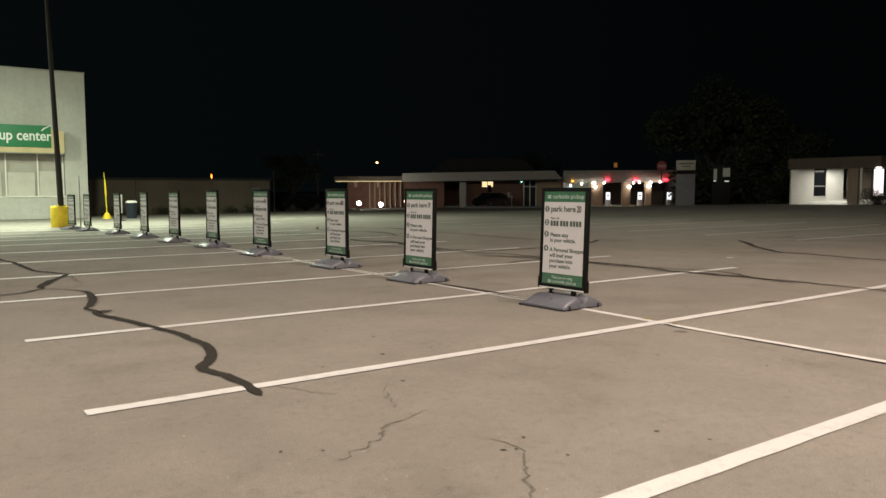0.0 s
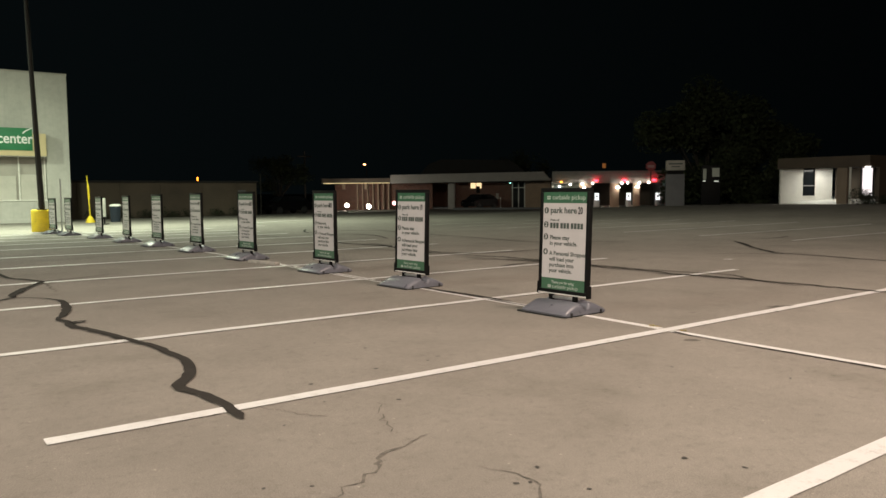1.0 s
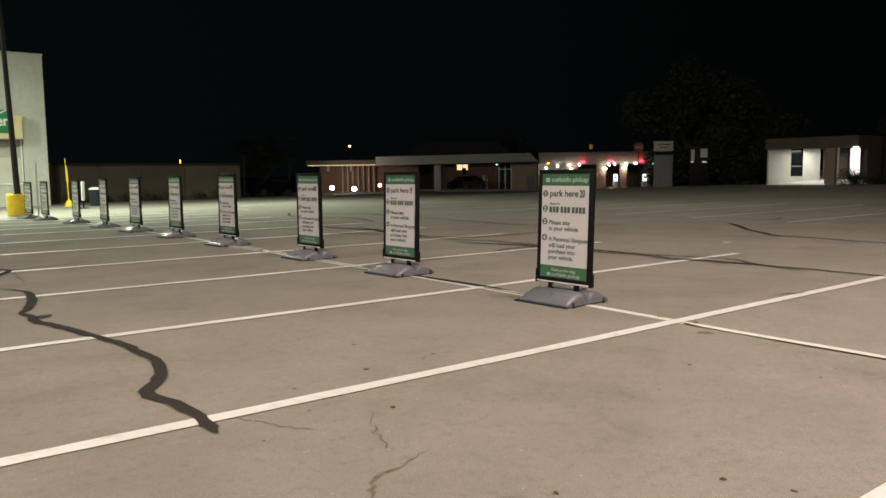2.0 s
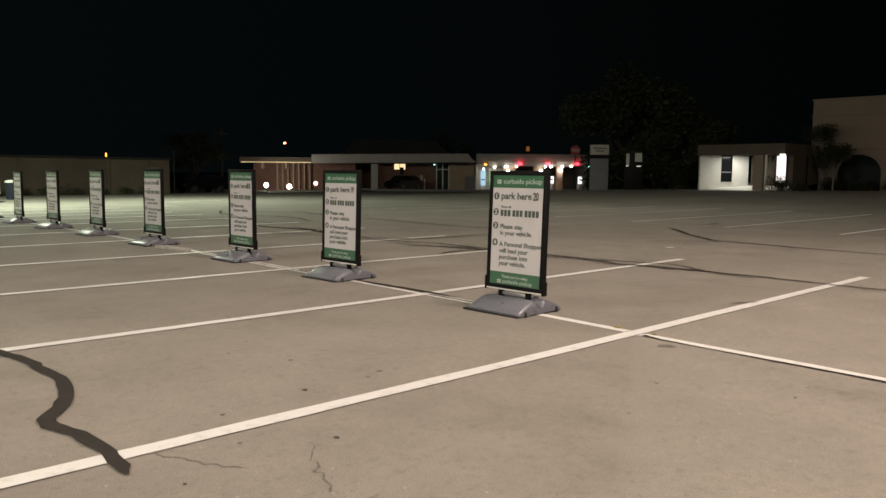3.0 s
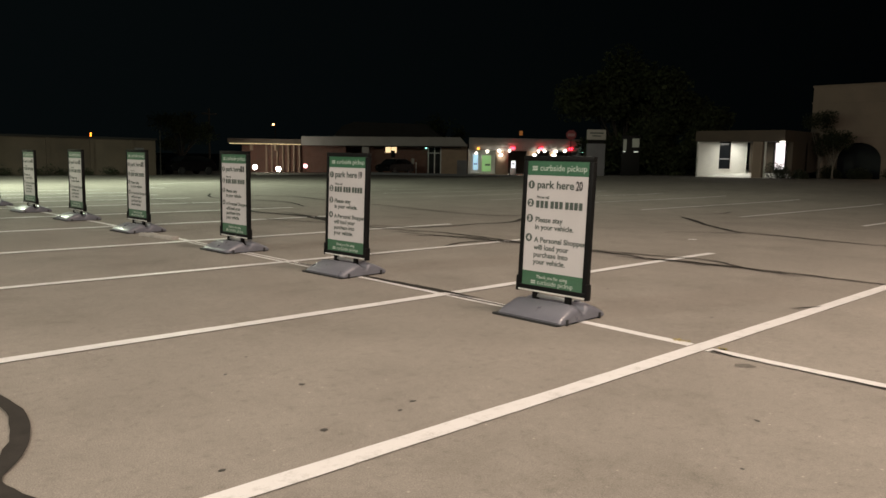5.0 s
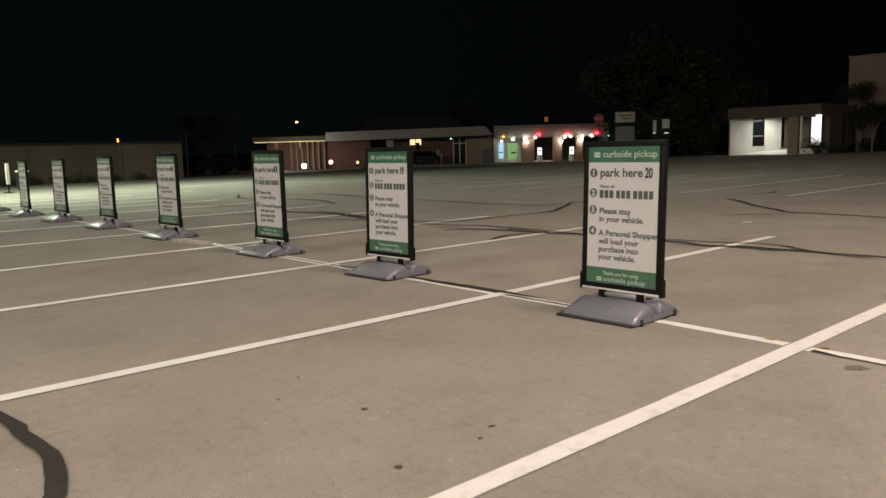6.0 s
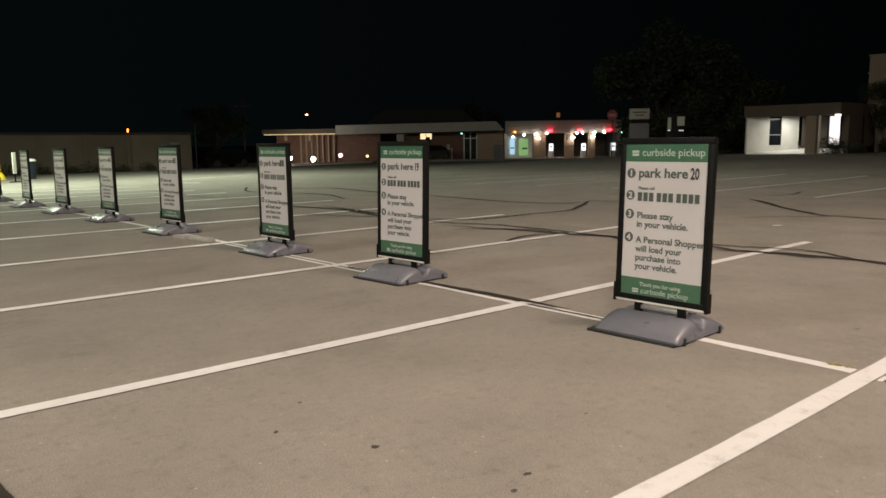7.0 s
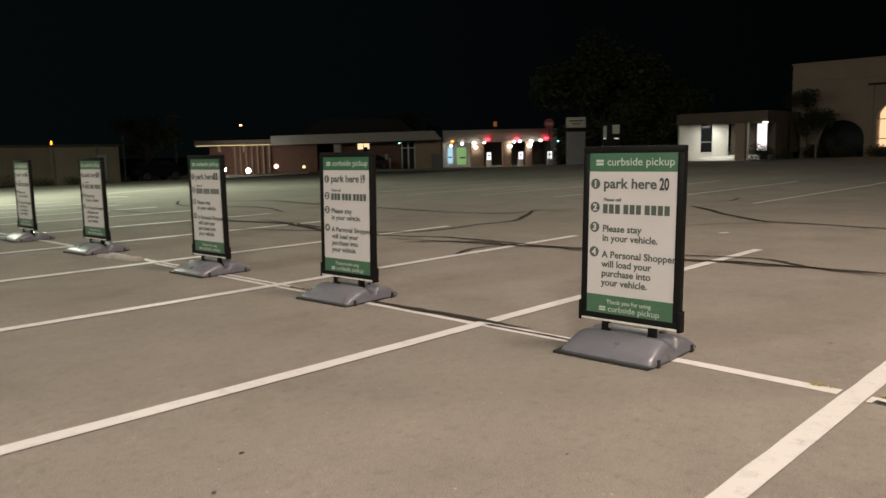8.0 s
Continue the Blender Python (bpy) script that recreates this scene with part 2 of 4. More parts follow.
LEAF = make_leaf("tree_leaf", (0.022, 0.031, 0.011), (0.042, 0.052, 0.019))
HEDGE = make_leaf("hedge_leaf", (0.012, 0.018, 0.007), (0.028, 0.034, 0.013))
BARK = surface("bark", (0.034, 0.027, 0.020), 0.95, vary=0.3, scale=6, fine=40, relief=0.5)
STEM = surface("pale_bark", (0.17, 0.15, 0.12), 0.85, vary=0.3, scale=8, fine=60, relief=0.3)
RED_SIGN = surface("red_sign_sheet", (0.22, 0.012, 0.014), 0.5, vary=0.1, relief=0.0)
BLUE_BIN = surface("blue_bin_plastic", (0.018, 0.027, 0.042), 0.5, vary=0.15)
L_RED = glow("red_lane_lamp", (1.0, 0.018, 0.04), 15)
L_WHITE = glow("white_lamp", (1.0, 0.93, 0.80), 30)
L_AMBER = glow("amber_lamp", (1.0, 0.36, 0.03), 4)
L_GREEN = glow("green_lane_lamp", (0.40, 1.0, 0.82), 3)
L_FLOOD = glow("flood_lamp", (1.0, 0.90, 0.74), 40)
L_PINK = glow("warm_flood_lamp", (1.0, 0.45, 0.46), 4)
L_YELLOW = glow("yellow_flood_lamp", (1.0, 0.80, 0.30), 2)
L_TUBE = glow("canopy_strip_lamp", (1.0, 0.78, 0.42), 0.7)
L_WINDOW = glow("warm_window_light", (1.0, 0.74, 0.40), 1.2)
L_DOOR = glow("bright_doorway_light", (1.0, 0.90, 0.90), 1.3)
L_ARCH = glow("orange_window_light", (1.0, 0.62, 0.34), 1.1)
L_CYAN = glow("cyan_lit_panel", (0.50, 0.80, 1.0), 0.75)
L_LIME = glow("lime_lit_panel", (0.42, 0.78, 0.30), 0.36)
L_KIOSK = glow("kiosk_lit_panel", (0.95, 0.98, 1.0), 1.3)

# ---- building blocks ----


def smooth(a):
    a = min(1.0, max(0.0, a))
    return a * a * (3 - 2 * a)


def soft_ramp(a, r=3.0):
    return 0.0 if a < -r else a if a > r else (a + r) ** 2 / (4 * r)


def height(x, y):
    """The lot falls gently towards the store and rises on its far east side."""
    return -0.011 * soft_ramp(min(y, 130) - 12) + 0.48 * smooth((x - 22) / 18) * (1 - smooth((y - 28) / 16))


def finish(bm, name, material, auto=35):
    bmesh.ops.recalc_face_normals(bm, faces=bm.faces)
    me = bpy.data.meshes.new(name)
    bm.to_mesh(me)
    bm.free()
    me.materials.append(material)
    if auto:
        me.shade_smooth()
        me.set_sharp_from_angle(angle=radians(auto))
    return me


def part(name, bm, material, parent, label="", auto=35):
    me = bm if isinstance(bm, bpy.types.Mesh) else finish(bm, name, material, auto)
    ob = new(name, me)
    ob.parent = parent
    return tagged(ob, label) if label else ob


def thing(name, m, label, category, group="", kind=""):
    ob = new(name)
    ob.empty_display_size = 0.1
    ob.matrix_world = m
    return tagged(ob, label, category, group, kind)


def structure(name, bm, material, label, m=None, auto=35):
    ob = new(name, finish(bm, name, material, auto))
    if m is not None:
        ob.matrix_world = m
    return tagged(ob, label, kind="structure")


def box(x0, x1, y0, y1, z0, z1, bevel=0.0, bm=None):
    bm = bm or bmesh.new()
    made = bmesh.ops.create_cube(bm, size=1.0, matrix=Matrix.Translation(((x0 + x1) / 2, (y0 + y1) / 2, (z0 + z1) / 2)) @ Matrix.Diagonal((x1 - x0, y1 - y0, z1 - z0, 1)))
    if bevel:
        edges = {e for v in made["verts"] for e in v.link_edges}
        bmesh.ops.bevel(bm, geom=list(edges), offset=bevel, segments=2, affect="EDGES", profile=0.6)
    return bm


def rod(p, q, r0, r1=None, sides=12, bm=None):
    bm = bm or bmesh.new()
    p, q = Vector(p), Vector(q)
    turn = (q - p).to_track_quat("Z", "Y").to_matrix().to_4x4()
    bmesh.ops.create_cone(bm, cap_ends=True, segments=sides, radius1=r0, radius2=r0 if r1 is None else r1, depth=(q - p).length, matrix=Matrix.Translation((p + q) / 2) @ turn)
    return bm


def ball(c, r, bm=None, squash=(1, 1, 1), sub=2):
    bm = bm or bmesh.new()
    bmesh.ops.create_icosphere(bm, subdivisions=sub, radius=r, matrix=Matrix.Translation(c) @ Matrix.Diagonal((*squash, 1)))
    return bm


def outline(points, depth, axis="y", bm=None, start=0.0):
    """A flat outline in the x-z plane (or x-y for axis 'z') given thickness."""
    bm = bm or bmesh.new()
    if axis == "y":
        vs = [bm.verts.new((x, start, z)) for x, z in points]
        step = (0, depth, 0)
    else:
        vs = [bm.verts.new((x, y, start)) for x, y in points]
        step = (0, 0, depth)
    f = bm.faces.new(vs)
    top = bmesh.ops.extrude_face_region(bm, geom=[f])
    bmesh.ops.translate(bm, vec=step, verts=[v for v in top["geom"] if isinstance(v, bmesh.types.BMVert)])
    return bm


def lathe(profile, sides=20, bm=None, centre=(0, 0)):
    bm = bm or bmesh.new()
    rings = []
    for r, z in profile:
        rings.append([bm.verts.new((centre[0] + r * math.cos(a), centre[1] + r * math.sin(a), z)) for a in [2 * math.pi * i / sides for i in range(sides)]])
    for a, b in zip(rings, rings[1:]):
        for i in range(sides):
            bm.faces.new((a[i], a[(i + 1) % sides], b[(i + 1) % sides], b[i]))
    bm.faces.new(rings[0])
    bm.faces.new(rings[-1])
    return bm


def letters(text, size, align="LEFT", bold=0.0, narrow=1.0):
    """Flat lettering as a mesh, standing in the x-z plane and read from -y."""
    cu = bpy.data.curves.new("lettering", "FONT")
    cu.body, cu.size, cu.align_x, cu.extrude, cu.offset, cu.resolution_u = text, size, align, 0.0006, bold, 3
    ob = new("lettering", cu)
    dg = bpy.context.evaluated_depsgraph_get()
    me = bpy.data.meshes.new_from_object(ob.evaluated_get(dg))
    bpy.data.objects.remove(ob)
    me.transform(Matrix.Rotation(radians(90), 4, "X") @ Matrix.Diagonal((narrow, 1, 1, 1)))
    return me


# ---- ground, painted lines, cracks ----


def ground_sheet():
    near = [i * 1.0 for i in range(-30, 81)]
    far = [90, 100, 115, 130, 160, 220, 350, 600, 1000, 1600]
    xs = sorted({*near, *far, *[-30 - (f - 80) for f in far]})
    ys = sorted({*near, *far, *[-30 - (f - 80) for f in far]})
    verts = [(x, y, height(x, y)) for y in ys for x in xs]
    n = len(xs)
    faces = [(j * n + i, j * n + i + 1, (j + 1) * n + i + 1, (j + 1) * n + i) for j in range(len(ys) - 1) for i in range(n - 1)]
    me = bpy.data.meshes.new("ground")
    me.from_pydata(verts, [], faces)
    me.materials.append(ASPHALT)
    me.shade_smooth()
    return tagged(new("ground", me), "worn grey-brown asphalt parking lot at night", kind="structure")


def strip(path, widths, lift, seed=0, rag=0.0, step=0.4):
    """A thin flat ribbon along a path on the ground, with ragged edges."""
    rnd = random.Random(seed)
    pts = []
    for (a, wa), (b, wb) in zip(zip(path, widths), zip(path[1:], widths[1:])):
        a, b = Vector(a), Vector(b)
        k = max(1, int((b - a).length / step))
        pts += [(a.lerp(b, i / k), wa + (wb - wa) * i / k) for i in range(k)]
    pts.append((Vector(path[-1]), widths[-1]))
    bm = bmesh.new()
    rows = []
    for i, (p, w) in enumerate(pts):
        t = (pts[min(i + 1, len(pts) - 1)][0] - pts[max(i - 1, 0)][0]).normalized()
        s = Vector((-t.y, t.x))
        row = []
        for side in (-1, 1):
            q = p + s * side * (w / 2 * (1 + rag * rnd.uniform(-1, 1)))
            row.append(bm.verts.new((q.x, q.y, height(q.x, q.y) + lift)))
        rows.append(row)
    for a, b in zip(rows, rows[1:]):
        bm.faces.new((a[0], b[0], b[1], a[1]))
    return bm


ground_sheet()
LINES_Y = [-5.55, -2.785, 0.0, 2.74, 5.62, 8.42, 11.36, 14.36, 17.66, 20.4, 22.9, 25.25, 28.0]
for i, y in enumerate(LINES_Y):
    tagged(structure("parking_line", strip([(-5.42, y), (-1.6, y - 0.02), (5.53, y)], [0.125 if y < 7 else 0.15 if y < 10 else 0.18] * 3, 0.007, i, 0.05, 0.25), PAINT, "worn white painted parking bay line"), group="bay lines")
for i in range(10):
    y = -2.6 + 2.86 * i
    tagged(structure("parking_line", strip([(13.3, y), (24.2, y)], [0.115 - 0.006 * i, 0.115 - 0.006 * i], 0.007, 40 + i, 0.06, 0.5), PAINT, "faded white parking bay line farther off"), group="bay lines")
structure("centre_line", strip([(0.01, 0.07), (0.025, 1.2)], [0.105, 0.1], 0.003, 21, 0.08, 0.2), PAINT, "white line across the ends of the bays")
for off, s in ((-0.022, 29), (0.055, 31)):
    structure("centre_line", strip([(off, 1.2), (off - 0.02, 2.68)], [0.045, 0.045], 0.003, s, 0.12, 0.12), PAINT, "white line split by a thin open joint")
structure("pavement_joint", strip([(0.018, 1.15), (0.012, 2.0), (0.0, 2.7)], [0.012, 0.024, 0.026], 0.007, 30, 0.35, 0.1), TAR, "thin open joint between two painted lines")
structure("centre_line", strip([(-0.02, -0.085), (-0.01, -2.6), (0, -9)], [0.115, 0.115, 0.115], 0.003, 22, 0.08, 0.2), PAINT, "white line across the ends of the bays")
structure("centre_line", strip([(-0.035, 2.8), (-0.04, 4.3)], [0.07, 0.065], 0.003, 23, 0.12, 0.15), PAINT, "white line beside an open joint")
for off, w, s in ((-0.06, 0.05, 28), (0.04, 0.045, 24)):
    structure("centre_line", strip([(off, 4.35), (off - 0.02, 5.6), (off - 0.05, 8.3)], [w, w, w * 1.2], 0.003, s, 0.2, 0.2), PAINT, "worn double white line along an old joint")
structure("centre_line", strip([(-0.03, 8.5), (-0.05, 27)], [0.09, 0.09], 0.003, 25, 0.15, 0.4), PAINT, "white line across the ends of the bays")
structure("pavement_joint", strip([(0.08, 2.3), (0.065, 2.74), (0.04, 3.4), (0.02, 4.1), (-0.01, 5.4)], [0.015, 0.075, 0.085, 0.06, 0.025], 0.011, 26, 0.3, 0.10), TAR, "dark open joint beside the white line")
structure("pavement_joint", strip([(-0.05, -0.12), (-0.075, -0.30), (-0.08, -0.7), (-0.078, -1.4), (-0.075, -3.0), (-0.07, -9.0)], [0.05, 0.018, 0.012, 0.030, 0.036, 0.036], 0.007, 27, 0.4, 0.10), TAR, "dark open joint beside the white line")


def crack(path, widths, tar=True, seed=0):
    """A curve through the given places, drawn as a ribbon that narrows to its ends where its width does."""
    rnd = random.Random(90 + seed)
    pts = [Vector(p) for p in path]
    far = tar and path[0][0] > 2
    off = 0.03 if not tar else 0.024 if far else 0.010
    widths = [w * (0.92 if tar and not far else 1.1 if far and path[0][0] < 4.3 else 1.0) for w in widths]
    bent, wide = [], []
    for i in range(len(pts) - 1):
        a, b = pts[i], pts[i + 1]
        before, after = pts[max(i - 1, 0)], pts[min(i + 2, len(pts) - 1)]
        m = max(2, int((b - a).length / (0.09 if tar else 0.045)))
        for k in range(m):
            f = k / m
            q = 0.5 * (2 * a + (b - before) * f + (2 * before - 5 * a + 4 * b - after) * f * f + (3 * a - before - 3 * b + after) * f ** 3)
            jog = 0.0 if k == 0 else off
            bent.append(tuple(q + Vector((rnd.uniform(-jog, jog), rnd.uniform(-jog, jog)))))
            wide.append((widths[i] + (widths[i + 1] - widths[i]) * f) * (rnd.uniform(0.9, 1.12) if tar else rnd.uniform(0.25, 1.7)))
    bent.append(tuple(pts[-1]))
    wide.append(widths[-1])
    name = "tar_seal" if tar else "fine_crack"
    structure(name, strip(bent, wide, 0.011 if tar else 0.003, seed, 0.10 if tar else 0.4, 0.07), TAR if tar else FAINT,
              "black tar crack seal snaking over the asphalt" if tar else "thin dark crack in the asphalt")


# the long seal that runs from the nearest bay towards the store
crack([(-4.40, -0.27), (-4.385, -0.16), (-4.38, 0.0), (-4.375, 0.14), (-4.40, 0.43), (-4.45, 0.60), (-4.465, 0.72), (-4.42, 0.84), (-4.33, 0.97), (-4.25, 1.15), (-4.20, 1.32), (-4.16, 1.54), (-4.175, 1.92), (-4.20, 2.32), (-4.27, 2.66), (-4.36, 3.08), (-4.46, 3.52), (-4.55, 3.76)],
      [0.015, 0.075, 0.085, 0.082, 0.092, 0.098, 0.105, 0.115, 0.102, 0.094, 0.092, 0.092, 0.085, 0.09, 0.085, 0.095, 0.10, 0.10], seed=1)
crack([(-4.55, 3.76), (-4.575, 3.95), (-4.555, 4.12), (-4.575, 4.32), (-4.605, 4.45), (-4.57, 4.56), (-4.50, 4.71), (-4.41, 5.05), (-4.36, 5.35), (-4.31, 5.70), (-4.30, 5.98), (-4.34, 6.15)], [0.10, 0.09, 0.085, 0.08, 0.05, 0.07, 0.095, 0.11, 0.11, 0.095, 0.08, 0.04], seed=2)
crack([(-4.54, 4.10), (-4.46, 4.17), (-4.385, 4.14), (-4.45, 4.06), (-4.54, 4.00)], [0.05, 0.05, 0.03, 0.04, 0.04], seed=3)
crack([(-4.33, 6.14), (-4.40, 6.32), (-4.53, 6.52), (-4.72, 6.69), (-4.87, 6.58), (-4.98, 6.45), (-5.3, 6.3), (-5.6, 6.2)], [0.05, 0.032, 0.03, 0.045, 0.05, 0.05, 0.05, 0.03], seed=4)
crack([(-4.73, 6.72), (-4.73, 6.96), (-4.63, 7.28), (-4.52, 7.62), (-4.36, 7.98), (-4.23, 8.27), (-4.12, 8.54)], [0.05, 0.11, 0.15, 0.13, 0.085, 0.10, 0.08], seed=5)
crack([(-4.12, 8.54), (-4.29, 9.02), (-4.48, 9.45), (-4.54, 10.4), (-4.58, 11.36), (-4.69, 12.15), (-4.75, 13.2)], [0.08, 0.075, 0.08, 0.09, 0.10, 0.08, 0.05], seed=6)
crack([(-4.12, 8.52), (-3.8, 8.66), (-3.42, 8.79), (-2.9, 9.05)], [0.05, 0.04, 0.032, 0.01], seed=7)
crack([(-4.13, 8.39), (-4.15, 7.7), (-4.19, 7.0)], [0.03, 0.022, 0.008], tar=False, seed=8)
# the band of seals across the east ends of the bays
crack([(3.6, 9.6), (3.75, 8.7), (3.93, 7.84), (4.16, 7.3), (4.21, 6.72), (4.22, 6.06), (4.19, 5.42), (4.22, 4.66), (4.24, 3.79), (4.15, 2.95), (4.30, 2.56), (4.33, 1.95), (4.39, 1.07), (4.40, 0.25), (4.39, -0.3), (4.5, -1.3)],
      [0.03, 0.05, 0.06, 0.06, 0.07, 0.06, 0.06, 0.055, 0.06, 0.06, 0.085, 0.07, 0.06, 0.055, 0.05, 0.02], seed=9)
crack([(3.3, 7.3), (3.6, 7.0), (3.83, 6.7), (3.92, 6.05), (4.08, 5.41), (4.30, 4.74), (4.34, 3.9), (4.47, 3.22), (4.60, 2.85), (4.70, 2.5), (4.64, 2.15), (4.47, 1.87), (4.28, 1.45), (4.22, 0.92)],
      [0.02, 0.05, 0.06, 0.06, 0.06, 0.05, 0.05, 0.05, 0.05, 0.045, 0.05, 0.05, 0.04, 0.02], seed=10)
crack([(2.79, 5.68), (3.1, 5.80), (3.42, 5.88), (3.95, 5.76), (4.25, 5.66)], [0.035, 0.06, 0.055, 0.04, 0.02], seed=11)
crack([(3.98, 3.4), (4.05, 3.01), (4.21, 2.57), (4.16, 2.21), (4.36, 1.83)], [0.02, 0.045, 0.05, 0.045, 0.03], seed=12)
crack([(3.55, 7.9), (3.75, 6.9), (4.05, 6.3), (3.98, 5.5), (4.15, 5.0), (4.05, 4.2), (4.3, 3.3)], [0.02, 0.05, 0.05, 0.05, 0.045, 0.04, 0.02], seed=13)
crack([(2.04, 0.17), (2.2, 0.10), (2.38, 0.02)], [0.008, 0.035, 0.01], seed=14)
# seals farther out on the lot
crack([(9.4, 8.4), (9.19, 9.2), (8.5, 8.85), (7.8, 8.46), (6.99, 8.07), (5.99, 8.14), (5.16, 8.08), (4.37, 8.31), (3.7, 9.6), (3.0, 11.5)], [0.03, 0.06, 0.09, 0.10, 0.06, 0.055, 0.06, 0.06, 0.06, 0.04], seed=15)
crack([(8.2, 14.0), (7.93, 12.14), (7.84, 10.42), (8.23, 9.31), (8.7, 9.1)], [0.04, 0.07, 0.06, 0.07, 0.05], seed=16)
crack([(11.9, 6.8), (11.5, 6.4), (11.03, 5.95), (10.38, 5.43), (9.95, 4.95), (9.55, 4.5), (9.25, 4.12), (9.20, 3.47), (9.14, 2.79), (9.05, 2.13), (9.1, 0.2)], [0.03, 0.12, 0.13, 0.09, 0.07, 0.12, 0.07, 0.08, 0.08, 0.07, 0.05], seed=17)
crack([(14.95, 7.05), (14.3, 6.85), (13.67, 6.86), (12.85, 7.2)], [0.06, 0.06, 0.04, 0.015], seed=18)
crack([(7.86, 4.92), (8.42, 4.58), (8.74, 4.21), (9.15, 3.92)], [0.025, 0.04, 0.04, 0.04], seed=19)
crack([(6.0, 14.5), (6.8, 17.0), (6.2, 20.0), (7.5, 23.0)], [0.05, 0.10, 0.09, 0.08], seed=21)
crack([(4.05, 13.9), (3.9, 13.3), (4.1, 11.75), (3.75, 9.95), (3.6, 8.9)], [0.05, 0.11, 0.13, 0.11, 0.05], seed=22)
crack([(4.4, 13.0), (4.25, 11.6), (4.05, 10.4), (3.9, 9.0)], [0.03, 0.08, 0.09, 0.04], seed=23)
crack([(8.0, 21.6), (8.2, 20.6), (8.85, 19.4), (8.3, 16.3), (8.2, 14.0)], [0.04, 0.09, 0.11, 0.09, 0.05], seed=24)
crack([(4.3, 21.0), (4.2, 20.2), (4.16, 18.3), (4.4, 16.4)], [0.02, 0.06, 0.06, 0.03], seed=25)
# thin open cracks close to the walk
crack([(-3.68, -1.17), (-3.77, -1.20), (-3.95, -1.26), (-4.05, -1.29), (-4.16, -1.39), (-4.18, -1.45), (-4.37, -1.55), (-4.54, -1.62)], [0.004, 0.008, 0.014, 0.03, 0.03, 0.035, 0.008, 0.005], False, 26)
crack([(-3.75, -1.75), (-3.68, -1.99), (-3.77, -2.16), (-3.84, -2.27), (-3.9, -2.32), (-4.1, -2.6)], [0.004, 0.01, 0.012, 0.02, 0.02, 0.008], False, 27)
crack([(-3.54, -0.44), (-3.65, -0.60), (-3.71, -0.75), (-3.77, -0.88), (-3.81, -1.01)], [0.006, 0.008, 0.010, 0.008, 0.004], False, 28)
crack([(-4.23, -0.04), (-4.16, -0.18), (-4.09, -0.31), (-3.95, -0.55)], [0.008, 0.010, 0.008, 0.004], False, 29)


def blot(x, y, r, seed):
    rnd = random.Random(seed)
    bm = bmesh.new()
    turn, sq = rnd.uniform(0, 3.1), rnd.uniform(0.55, 0.9)
    vs = []
    for i in range(11):
        a, q = 2 * math.pi * i / 11, r * rnd.uniform(0.75, 1.2)
        px, py = q * math.cos(a), q * sq * math.sin(a)
        px, py = px * math.cos(turn) - py * math.sin(turn) + x, px * math.sin(turn) + py * math.cos(turn) + y
        vs.append(bm.verts.new((px, py, height(px, py) + 0.0025)))
    bm.faces.new(vs)
    return bm


SPOTS = [(-4.25, -0.52), (-3.69, 0.25), (-3.08, 0.37), (-3.71, -2.03), (-0.89, -1.74), (-4.54, -1.45), (-3.77, -2.0), (-3.55, -1.91), (-3.55, -2.25), (-1.26, -1.0), (-1.94, -1.24), (-2.75, -2.53), (-3.42, -0.47), (-4.73, -1.34),
         (-2.87, -2.27), (-1.71, 0.70), (-3.0, 1.55), (-2.75, 1.08), (-2.7, 1.84), (1.09, 0.46), (-3.83, -0.22), (-2.6, 0.35), (-2.45, 0.42), (-0.6, -1.7), (1.6, 1.9), (-1.1, 3.4)]
for k, (x, y) in enumerate(SPOTS):
    tagged(structure("oil_spot", blot(x, y, 0.012 + 0.013 * ((k * 7) % 5) / 5, k), STAIN, "small dark spot on the asphalt"), group="ground spots")
# two pale strips near the store, given the line material
structure("parking_line", strip([(9.3, 33.9), (12.2, 35.7), (15.4, 37.1)], [0.16, 0.16, 0.14], 0.007, 61, 0.1, 0.4), PAINT, "slanting pale strip near the store")
structure("parking_line", strip([(7.85, 30.4), (8.3, 28.8)], [0.2, 0.16], 0.007, 62, 0.1, 0.3), PAINT, "short pale strip near the store")
structure("damp_stain", blot(-0.25, -0.46, 0.085, 77), FAINT, "faint dark stain at the line crossing")
structure("bare_patch", blot(0.045, -0.16, 0.045, 79), TAR, "dark soil where the paint has broken away")
structure("bare_patch", blot(-0.02, 0.16, 0.022, 80), FAINT, "small chipped patch in the white line")
structure("paint_fleck", blot(7.18, 3.94, 0.09, 78), PAINT, "small pale fleck on the asphalt")
WEEDS = make_leaf("dry_weeds", (0.16, 0.15, 0.04), (0.36, 0.27, 0.08))

# ---- pickup signs ----
FW, FH, FZ = 0.735, 1.19, 0.20
PW, PH = 0.645, 1.10
PB = FZ + 0.045


